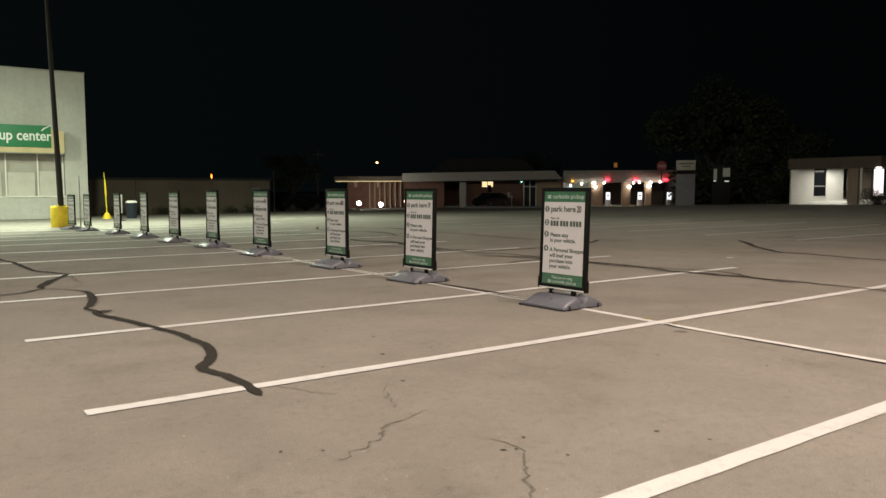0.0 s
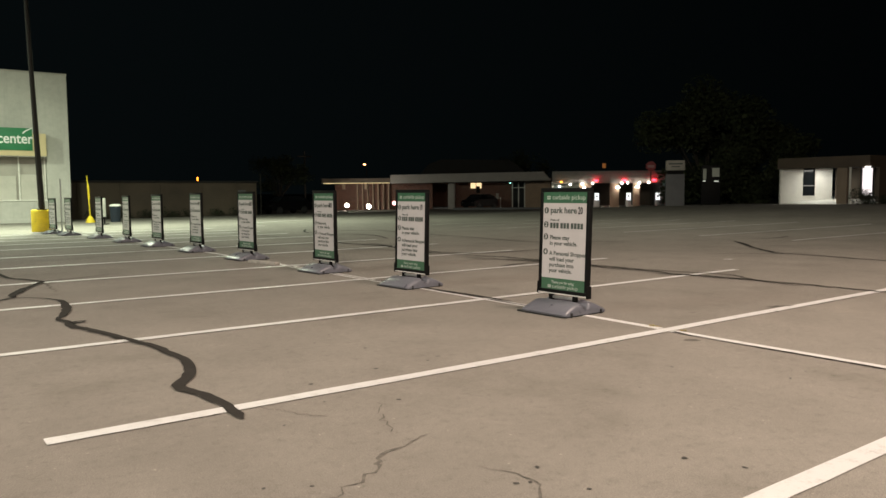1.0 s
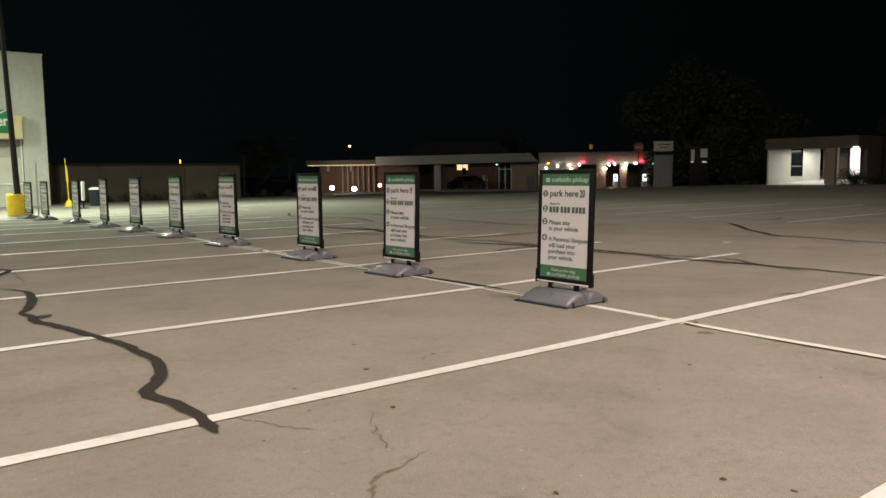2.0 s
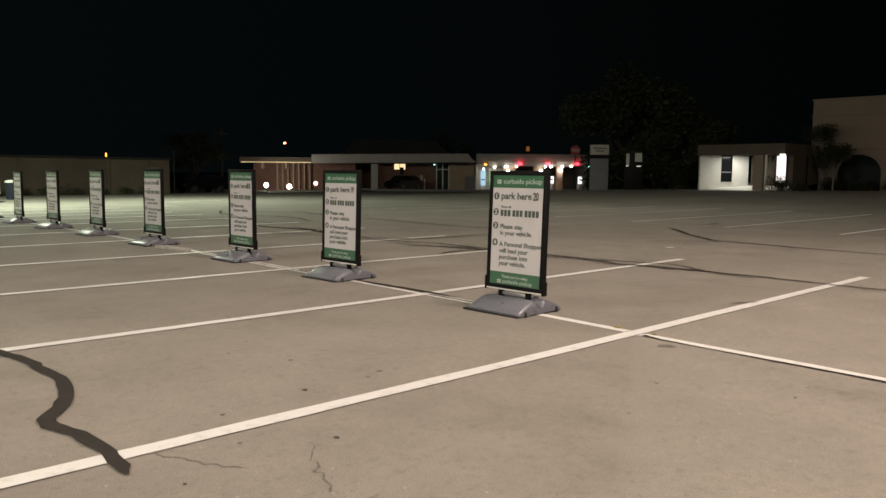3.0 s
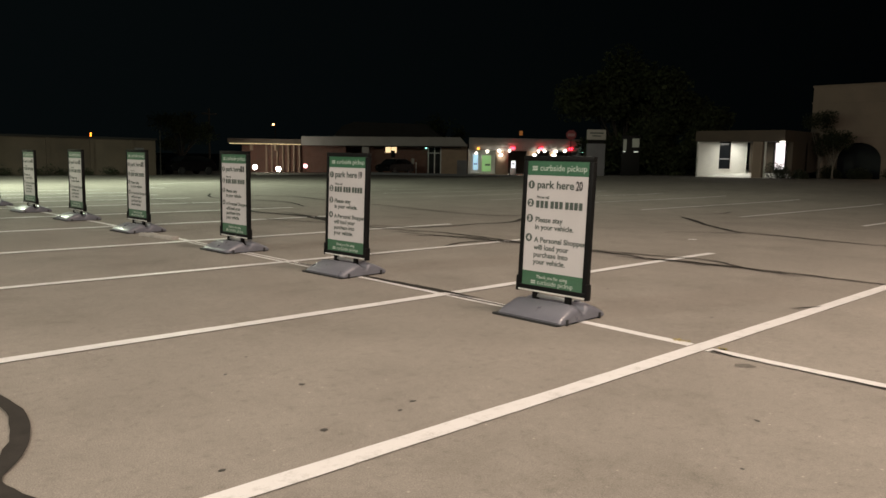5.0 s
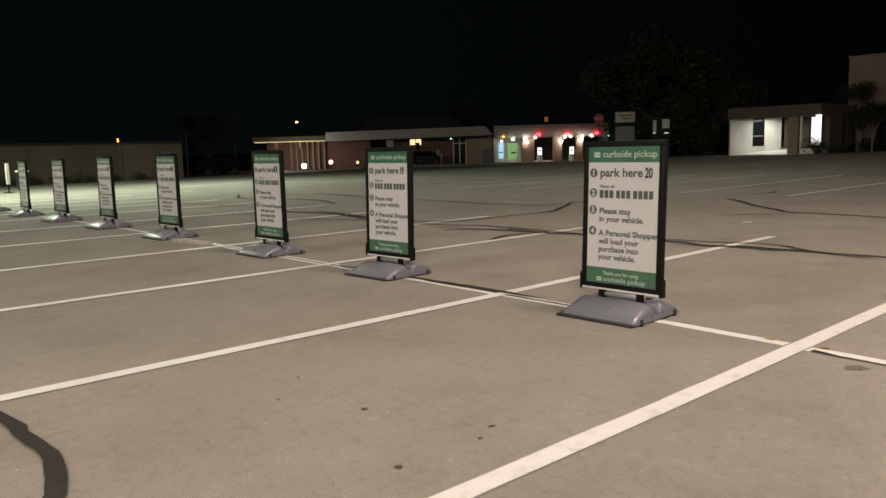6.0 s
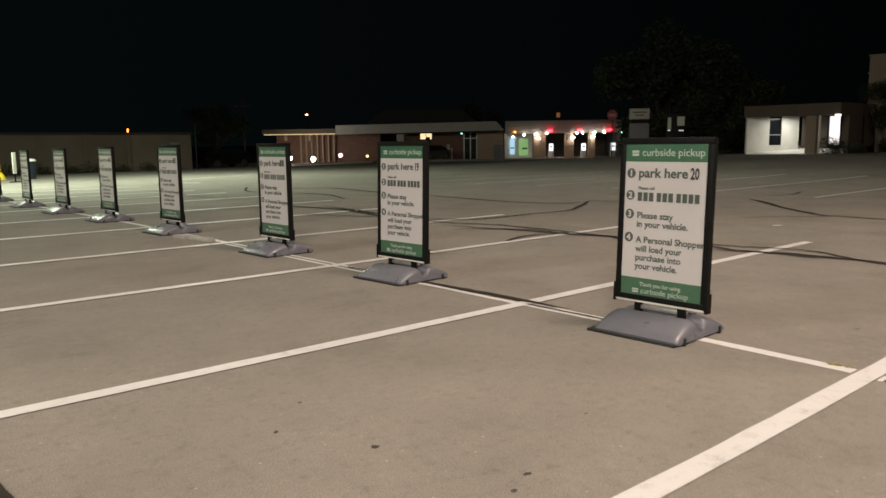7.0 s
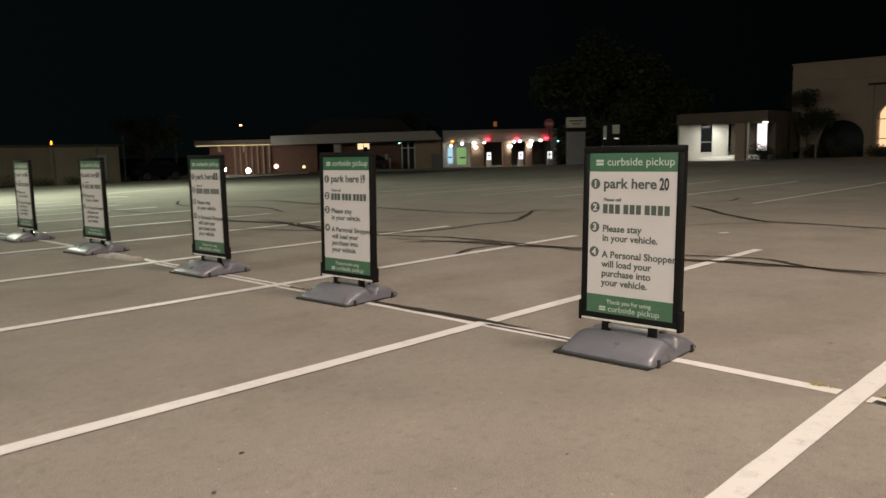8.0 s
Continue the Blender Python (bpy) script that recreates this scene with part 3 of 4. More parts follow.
def base_body():
    """A water-filled base moulded in one: two sloping lobes with a saddle between them, rounded at the ends."""
    half = [(0.0, 0.088), (0.030, 0.088), (0.042, 0.118), (0.060, 0.139), (0.090, 0.145), (0.130, 0.139), (0.215, 0.108), (0.290, 0.074), (0.328, 0.052), (0.342, 0.034), (0.336, 0.014)]
    prof = [(-x, z) for x, z in half[::-1]] + half[1:]
    bm = bmesh.new()
    rings = []
    for y, fx, fz in ((-0.338, 0.90, 0.42), (-0.334, 0.935, 0.62), (-0.322, 0.965, 0.80), (-0.298, 0.988, 0.93), (-0.255, 1.0, 1.0), (0.0, 1.0, 1.0), (0.255, 1.0, 1.0), (0.298, 0.988, 0.93), (0.322, 0.965, 0.80), (0.334, 0.935, 0.62), (0.338, 0.90, 0.42)):
        rings.append([bm.verts.new((x * fx, y, 0.014 + (z - 0.014) * fz)) for x, z in prof])
    for a, b in zip(rings, rings[1:]):
        for i in range(len(prof)):
            k = (i + 1) % len(prof)
            bm.faces.new((a[i], a[k], b[k], b[i]))
    bm.faces.new(rings[0])
    bm.faces.new(rings[-1])
    return bm


def base_plug():
    """The raised filler cap on the rear lobe."""
    return lathe([(0.030, 0.13), (0.030, 0.150), (0.026, 0.156), (0.001, 0.157)], 16, centre=(0.10, -0.20))


FACE = 0.019


def to_face(me, u, v, lift):
    """Sets lettering on the poster: u across and v down, from its top left corner, seen from -x."""
    m = Matrix(((0, 1, 0, -FACE - lift), (-1, 0, 0, PW / 2 - u), (0, 0, 1, PB + PH - v), (0, 0, 0, 1)))
    me.transform(m)
    return me


def bar(u0, u1, v0, v1, lift):
    return box(-FACE - lift - 0.0008, -FACE - lift, PW / 2 - u1, PW / 2 - u0, PB + PH - v1, PB + PH - v0)


def disc(u, v, r, lift):
    bm = bmesh.new()
    bmesh.ops.create_cone(bm, cap_ends=True, segments=28, radius1=r, radius2=r, depth=0.0008,
                          matrix=Matrix.Translation((-FACE - lift, PW / 2 - u, PB + PH - v)) @ Matrix.Rotation(radians(90), 4, "Y"))
    return bm


def write(text, size, u, v, material, parent, lift=0.0025, bold=0.0, narrow=1.0, align="LEFT"):
    me = to_face(letters(text, size, align, bold, narrow), u, v, lift)
    me.materials.append(material)
    return part("lettering", me, None, parent)


def pickup_sign(m, number, label, lean=0.0):
    sign = thing("pickup_sign", m, label, "sign", "row of pickup signs")
    part("base", base_body(), PLASTIC, sign, "grey plastic water-filled base", 50)
    part("filler_cap", base_plug(), PLASTIC, sign)
    for y in (-0.175, 0.175):
        part("post_socket", box(-0.032, 0.032, y - 0.038, y + 0.038, 0.080, 0.112, 0.006), BLACK, sign, "black socket holding the post")
    for x in (-0.24, 0.24):
        for y in (-0.337, 0.337):
            part("foot", box(x - 0.013, x + 0.013, y - 0.012, y + 0.012, 0.0, 0.052, 0.004), RUBBER, sign, "black rubber foot clip")
    # the rim reaches past the base's left end to paint its ground shadow
    part("rim_and_shadow", box(-0.345, 0.318, -0.318, 0.385, 0.0, 0.020, 0.005), RUBBER, sign, "black underside rim, stretched to the left as the base's shadow")
    for y in (-0.175, 0.175):
        part("spring_post", box(-0.020, 0.020, y - 0.026, y + 0.026, 0.07, FZ + 0.01, 0.005), BLACK, sign)
    part("crossbar", box(-0.012, 0.012, -0.16, 0.16, 0.145, 0.175, 0.004), STEEL, sign, "grey steel crossbar")
    rails = ((-FW / 2, FW / 2, FZ, FZ + 0.046), (-FW / 2, FW / 2, FZ + FH - 0.046, FZ + FH), (-FW / 2, -FW / 2 + 0.046, FZ + 0.046, FZ + FH - 0.046), (FW / 2 - 0.046, FW / 2, FZ + 0.046, FZ + FH - 0.046))
    for y0, y1, z0, z1 in rails:
        part("frame_rail", box(-0.026, 0.026, y0, y1, z0, z1, 0.006), BLACK, sign)
    part("drip_strip", box(-0.034, 0.034, -FW / 2 + 0.014, FW / 2 - 0.014, FZ - 0.006, FZ + 0.007, 0.002), EDGING, sign, "pale metal strip under the frame")
    for y in (-1, 1):
        part("corner_clamp", box(-0.033, 0.033, y * FW / 2 - 0.010, y * FW / 2 + 0.011, FZ - 0.016, FZ + 0.122, 0.004), BLACK, sign)
    part("back_panel", box(0.004, 0.018, -PW / 2 - 0.01, PW / 2 + 0.01, PB - 0.01, PB + PH + 0.01), POSTER, sign)
    poster = part("poster", box(-FACE, 0.002, -PW / 2 - 0.012, PW / 2 + 0.012, PB - 0.012, PB + PH + 0.012), POSTER, sign, "white poster with green bands")
    part("header_band", bar(-0.004, PW + 0.004, -0.004, 0.125, 0.0), GREEN, poster, "green header band")
    part("footer_band", bar(-0.004, PW + 0.004, 0.972, PH + 0.004, 0.0), GREEN, poster, "green footer band")
    write("curbside pickup", 0.073, 0.135, 0.084, DULLINK, poster, 0.0015, 0.0003, 1.06)
    for v0, v1 in ((0.045, 0.062), (0.067, 0.084)):
        part("logo_bar", bar(0.052, 0.108, v0, v1, 0.0012), DULLINK, poster)
    for v0, v1 in ((1.052, 1.065), (1.069, 1.082)):
        part("logo_bar", bar(0.100, 0.150, v0, v1, 0.0012), DULLINK, poster)
    write("curbside pickup", 0.057, 0.168, 1.083, DULLINK, poster, 0.0015, 0.0, 1.06)
    write("Thank you for using", 0.041, PW / 2, 1.030, DULLINK, poster, 0.0015, 0.0003, 1.0, "CENTER")
    for text, v in (("1", 0.209), ("2", 0.369), ("3", 0.506), ("4", 0.677)):
        part("bullet", disc(0.050, v, 0.036, 0.0005), INK, poster, "dark round bullet")
        write(text, 0.062, 0.050, v + 0.021, POSTER, poster, 0.0018, 0.0022, 1.0, "CENTER")
    write("park here", 0.094, 0.112, 0.237, INK, poster, 0.0015, 0.0024, 1.06)
    write("Please call", 0.033, 0.115, 0.326, INK, poster, 0.0015, 0.0006)
    u = 0.112
    for digits in (3, 3, 4):
        for _ in range(digits):
            part("number_bar", bar(u, u + 0.036, 0.346, 0.409, 0.0012), INK, poster)
            u += 0.0465
        u += 0.016
    for text, v in (("Please stay", 0.534), ("in your vehicle.", 0.598), ("A Personal Shopper", 0.712), ("will load your", 0.778), ("purchase into", 0.842), ("your vehicle.", 0.905)):
        write(text, 0.065, 0.112, v, INK, poster, 0.0015, 0.0015, 1.03)
    if number:
        write(number, 0.108, 0.522, 0.242, BLACKINK, poster, 0.0022, 0.003, 0.62)
    else:
        for k in range(2):
            part("number_bar", bar(0.505 + 0.050 * k, 0.540 + 0.050 * k, 0.162, 0.243, 0.0012), BLACKINK, poster)
    if lean:
        tilt = pose(0, 0, 0.16, 0, lean, 0) @ pose(0, 0, -0.16)
        for ob in sign.children:
            if ob.name.split(".")[0] in ("frame_rail", "drip_strip", "corner_clamp", "back_panel", "poster", "crossbar"):
                ob.matrix_basis = tilt
    return sign


def on_ground(x, y, turn=0.0, tilt=0.0):
    return pose(x, y, height(x, y), 0, tilt, turn)


WORDS = "black-framed pickup sign with white and green poster on grey base"
pickup_sign(on_ground(0.016, 1.407, 2.0), "20", "black-framed curbside pickup sign, bay twenty, on a grey plastic base", 2.1)
pickup_sign(on_ground(0.02, 4.44, 3.5), "19", "black-framed curbside pickup sign, bay nineteen, on a grey plastic base", 1.5)
plain = pickup_sign(on_ground(0.0, 7.03, 2.5), "", WORDS)
for x, y, turn in ((-0.08, 10.28, 4.0), (-0.12, 13.25, 2.5), (-0.18, 16.2, 4.0), (-0.22, 19.2, 1.0), (-0.25, 22.6, 3.0), (-0.55, 26.1, 6.0)):
    copy_thing(plain, on_ground(x, y, turn))
tagged(copy_thing(plain, on_ground(-0.72, 28.3, 9.0)), "black-framed pickup sign seen nearly edge-on beside the light pole")

# ---- store and what stands near it ----


def store():
    y = 48.9
    g = height(0, y)
    st = thing("store_building", pose(0, y, 0), "tall pale concrete store with a green pickup banner", "building")
    part("wall", box(2.42, 3.76, 0, 14, g - 0.3, 8.90), CONCRETE, st)
    # west of x = -16 the store is unseen, lengthened to reflect in poster covers
    part("wall", box(-44, 2.42, 0, 14, 3.72, 8.90), CONCRETE, st)
    part("wall", box(-44, 2.42, 0, 14, g - 0.3, 0.98), CONCRETE, st)
    part("coping", box(-44, 3.80, -0.05, 14.0, 8.90, 9.0, 0.02), KERB, st)
    for z in (6.0, 7.6):
        part("panel_joint", box(-44, 3.761, -0.003, 0.02, z, z + 0.015), CONCRETE, st)
    part("wall_base", box(-44, 3.77, -0.06, 0.0, g - 0.3, g + 0.28, 0.01), CONCRETE, st)
    part("canopy_fascia", box(-44, 2.34, -0.75, -0.002, 3.74, 5.12, 0.02), CREAM, st, "cream canopy box over the windows")
    part("canopy_soffit", box(-44, 2.29, -0.72, -0.004, 3.69, 3.738), PANEL, st)
    part("window_back", box(-44, 2.42, 0.30, 0.36, 0.98, 3.72), PANEL, st, "pale panels behind the shop windows")
    part("window_sill", box(-44, 2.40, -0.06, 0.29, 0.96, 1.03, 0.01), WHITE, st)
    for k, x in enumerate((-6.0, -4.25, -2.5, -0.89, 0.88, 2.33)):
        part("mullion", box(x - 0.03, x + 0.03, 0.10, 0.18, 1.03, 3.69), WHITE, st, "white window mullion")
    for x0, x1, z0, z1 in ((-4.18, -2.56, 1.03, 2.45), (-2.44, -1.15, 1.03, 2.50), (-0.82, 0.70, 1.03, 2.52), (0.95, 2.28, 1.03, 2.62)):
        part("window_board", box(x0, x1, 0.18, 0.29, z0, z1), BOARD, st, "pale board leaning inside the window")
    ban = part("banner", box(-6.5, 1.58, -0.80, -0.76, 4.06, 5.42, 0.008), BANNER, st, "green vinyl pickup center banner")
    me = letters("pickup center", 0.88, "LEFT", 0.014, 0.83)
    me.transform(Matrix.Translation((-2.45, -0.806, 4.49)))
    me.materials.append(WHITEINK)
    part("lettering", me, None, ban, "white lettering")
    part("tick_mark", outline([(1.02, 5.10), (1.10, 5.08), (1.22, 5.20), (1.62, 5.44), (1.60, 5.47), (1.2, 5.28)], 0.004, "y", start=-0.81), WHITEINK, ban)
    return st


store()


def light_pole():
    x, y = -0.66, 31.5
    g = height(x, y)
    lp = thing("light_pole", pose(x, y, g), "dark parking lot light pole on a yellow concrete base", "light pole")
    part("pole_base", lathe([(0.44, 0), (0.455, 0.02), (0.455, 0.86), (0.435, 0.91), (0.40, 0.93), (0.0001, 0.92)], 28, centre=(0.09, 0)), YELLOW, lp, "yellow painted concrete pole base")
    part("base_plate", box(-0.13, 0.25, -0.19, 0.19, 0.921, 0.95, 0.01), POLE_PAINT, lp)
    for a in (-1, 1):
        for b in (-1, 1):
            part("anchor_bolt", rod((0.06 + a * 0.14, b * 0.14, 0.94), (0.06 + a * 0.14, b * 0.14, 1.0), 0.018, sides=8), STEEL, lp)
    part("pole", rod((0.06, 0, 0.95), (-0.20, 0, 10.6), 0.125, 0.075, 16), POLE_PAINT, lp, "dark tapered steel pole")
    part("arm", rod((-0.22, 0, 10.55), (-0.22, 0.9, 10.62), 0.04, sides=10), POLE_PAINT, lp)
    part("lamp_head", box(-0.40, -0.04, 0.75, 1.35, 10.64, 10.80, 0.04), POLE_PAINT, lp)
    return lp


light_pole()


def sign_post(x, y):
    sp = thing("sign_post", on_ground(x, y), "thin grey steel post beside the pickup signs", "post")
    part("post", rod((0, 0, 0), (0, 0, 2.15), 0.028, 0.026, 10), STEEL, sp)
    part("cap", ball((0, 0, 2.15), 0.03), STEEL, sp)


sign_post(-0.30, 28.9)


def yellow_flag(x, y):
    fl = thing("flag_stand", on_ground(x, y), "furled yellow flag on a yellow cone base", "flag")
    part("cone_base", lathe([(0.27, 0), (0.27, 0.05), (0.16, 0.30), (0.05, 0.42), (0.001, 0.43)], 20), YELLOW, fl)
    part("pole", rod((0, 0, 0.40), (-0.10, 0, 2.85), 0.035, 0.022, 10), YELLOW, fl)
    bm = lathe([(0.03, 1.35), (0.062, 1.55), (0.058, 1.95), (0.045, 2.35), (0.02, 2.45)], 10)
    for v in bm.verts:
        v.co.x += -0.1 * (v.co.z - 0.4) / 2.45 + 0.02
        v.co.y += 0.02 * math.sin(v.co.z * 9)
    part("furled_flag", bm, YELLOW, fl, "rolled yellow cloth")


yellow_flag(4.05, 45.0)


def trash_bin(x, y):
    tb = thing("trash_bin", on_ground(x, y), "dark blue trash bin with a white liner", "bin")
    part("body", lathe([(0.27, 0), (0.29, 0.04), (0.33, 0.98), (0.34, 1.0), (0.30, 1.0)], 20), BLUE_BIN, tb)
    part("liner", lathe([(0.345, 0.97), (0.35, 1.0), (0.33, 1.05), (0.25, 1.10), (0.1, 1.12)], 20), WHITE, tb, "white bin liner")


trash_bin(5.5, 45.0)


def notice_board(x, y):
    nb = thing("notice_board", on_ground(x, y, 60), "narrow white notice board standing on the lot", "sign")
    part("panel", box(-0.22, 0.22, -0.02, 0.02, 0.42, 1.45, 0.01), WHITE, nb)
    part("stand", box(-0.03, 0.03, -0.03, 0.03, 0.03, 0.42, 0.005), BLACK, nb)
    part("foot", box(-0.25, 0.25, -0.2, 0.2, 0, 0.04, 0.01), BLACK, nb)


notice_board(3.75, 40.0)


def wheel_stop(m, length, material, label, w=0.075, h=0.11):
    ws = new("wheel_stop", finish(outline([(-w, 0), (w, 0), (w * 0.75, h * 0.75), (w * 0.5, h), (-w * 0.5, h), (-w * 0.75, h * 0.75)], length, "y", start=-length / 2), "wheel_stop", material))
    ws.matrix_world = m
    return tagged(ws, label, "wheel stop")


wheel_stop(on_ground(-4.3, 30.2, 84), 2.2, RUBBER, "dark rubber wheel stop on the lot", 0.11, 0.13)


def plank():
    ob = new("plank", finish(box(-0.06, 0.06, -0.45, 0.45, 0, 0.05, 0.006), "plank", PLANK))
    ob.matrix_world = on_ground(-0.22, 9.15, 11)
    tagged(ob, "weathered pale plank lying along the white line", "plank")


plank()


def low_building():
    g = height(8, 56.3)
    lb = thing("long_building", pose(0, 56.3, 0), "long low dark brown building behind the lot", "building")
    part("wall", box(-8, 19.45, 0, 9, g - 0.3, 2.22), DARKWALL, lb)
    part("roof_edge", box(-8.1, 19.55, -0.12, 9.1, 2.22, 2.38, 0.02), ROOF, lb)
    for k in range(9):
        x = -6.5 + 3.0 * k
        part("pilaster", box(x, x + 0.28, -0.09, 0.0, g - 0.3, 2.22), DARKWALL, lb)
    part("corner_post", rod((19.75, -0.2, g), (19.75, -0.2, 3.0), 0.05, sides=8), POLE_PAINT, lb)
    part("service_door", box(17.6, 18.5, -0.05, 0.02, g, 1.62, 0.01), GREYWALL, lb, "grey metal service door")
    return lb


low_building()

# ---- plants ----


def leaf_cloud(clumps, count, size, seed):
    """Many small leaves scattered through uneven clumps (centre, radii)."""
    rnd = random.Random(seed)
    verts, faces = [], []
    for c, r in clumps:
        for _ in range(count):
            v = Vector((rnd.gauss(0, 1), rnd.gauss(0, 1), rnd.gauss(0, 1))).normalized() * rnd.random() ** 0.45
            p = Vector(c) + Vector((v.x * r[0], v.y * r[1], v.z * r[2]))
            a = Vector((rnd.uniform(-1, 1), rnd.uniform(-1, 1), rnd.uniform(-1, 1))).normalized()
            b = a.orthogonal().normalized()
            s = size * rnd.uniform(0.6, 1.4)
            n = len(verts)
            verts += [p - a * s, p + b * s * 0.5, p + a * s, p - b * s * 0.5]
            faces.append((n, n + 1, n + 2, n + 3))
    return verts, faces


def cloud_mesh(name, clumps, count, size, seed, material):
    verts, faces = leaf_cloud(clumps, count, size, seed)
    me = bpy.data.meshes.new(name)
    me.from_pydata(verts, [], faces)
    me.materials.append(material)
    return me


def tree(x, y, tall, spread, seed, label, leaves=150, size=0.16, bottom=0.22, low=0.42, skirt=False):
    rnd = random.Random(seed)
    tr = thing("tree", on_ground(x, y), label, "tree")
    fork = tall * bottom
    part("trunk", rod((0, 0, 0), (rnd.uniform(-0.1, 0.1), rnd.uniform(-0.1, 0.1), fork + 0.3), tall * 0.035, tall * 0.022, 12), BARK, tr)
    clumps = []
    for k in range(11):
        a = k * 2.4 + rnd.uniform(-0.3, 0.3)
        f = math.sqrt((k + 0.5) / 11)
        top = Vector((math.cos(a) * spread * 0.72 * f, math.sin(a) * spread * 0.72 * f, tall * rnd.uniform(low, 0.90) * (1 - 0.22 * f * f)))
        part("limb", rod((0, 0, fork * rnd.uniform(0.75, 1.0)), top, tall * 0.014, tall * 0.004, 7), BARK, tr)
        if skirt:
            hang = Vector((math.cos(a + 1.2) * spread * 0.40, math.sin(a + 1.2) * spread * 0.40, tall * rnd.uniform(0.10, 0.26)))
            clumps.append((hang, (spread * 0.34, spread * 0.34, tall * 0.15)))
        for _ in range(3):
            q = top + Vector((rnd.uniform(-1, 1), rnd.uniform(-1, 1), rnd.uniform(-0.6, 0.9))) * spread * 0.25
            s = spread * rnd.uniform(0.24, 0.38)
            clumps.append((q, (s, s, s * rnd.uniform(0.6, 0.9))))
    part("crown", cloud_mesh("crown", clumps, leaves, size, seed, LEAF), None, tr, "dark leafy crown")
    return tr


def shrub(x, y, clumps, seed, label, count=220, size=0.05):
    sh = new("shrub", cloud_mesh("shrub", clumps, count, size, seed, HEDGE))
    sh.matrix_world = on_ground(x, y)
    return tagged(sh, label, "shrub")


for x, y, n, k in ((0.04, 0.20, 60, 1), (0.05, 0.13, 26, 2), (0.06, -0.16, 40, 3)):
    tuft = new("weed_tuft", cloud_mesh("weed_tuft", [((0, 0, 0.010), (0.018, 0.045, 0.014))], n, 0.007, k, WEEDS))
    tuft.matrix_world = on_ground(x, y)
    tagged(tuft, "small dry weeds growing in the pavement joint", "weeds", "weeds in the joint")
tree(48.2, 32.4, 9.0, 5.6, 5, "broad dark tree behind the pylon sign", 640, 0.20, 0.10, 0.26, True)
tree(49.5, 28.3, 6.0, 3.6, 12, "low dense dark tree beside the white office", 480, 0.17, 0.06, 0.12, True)
tree(31.0, 77.0, 7.0, 3.4, 8, "dark tree beside the long building", 110, 0.16)
tree(62.0, 70.0, 7.4, 4.5, 9, "dark tree behind the bank roof", 100, 0.18)
rnd = random.Random(3)
for k in range(7):
    x = 6.5 + 1.75 * k
    shrub(x, 55.4, [((rnd.uniform(-0.3, 0.3), 0, 0.30), (0.75, 0.42, rnd.uniform(0.35, 0.62))), ((0.5, 0, 0.2), (0.55, 0.4, 0.35))], 30 + k, "low dark hedge shrub along the building", 170, 0.07)

# ---- bank and its drive-up lanes ----
R2 = math.sqrt(0.5)


def street(c, u, d, z=0.0, turn=0.0):
    """A pose on the street front x + y = c: u along it, d behind it."""
    return pose(c / 2 + (u + d) * R2, c / 2 + (d - u) * R2, z, 0, 0, -45 + turn)


def street_ground(c, u, d):
    return height(c / 2 + (u + d) * R2, c / 2 + (d - u) * R2)


def lamp_disc(u, d, z, r=0.12):
    return lathe([(0.001, z + 0.08), (r * 0.8, z + 0.06), (r, z), (r * 0.7, z - 0.07), (0.001, z - 0.10)], 12, centre=(u, d))


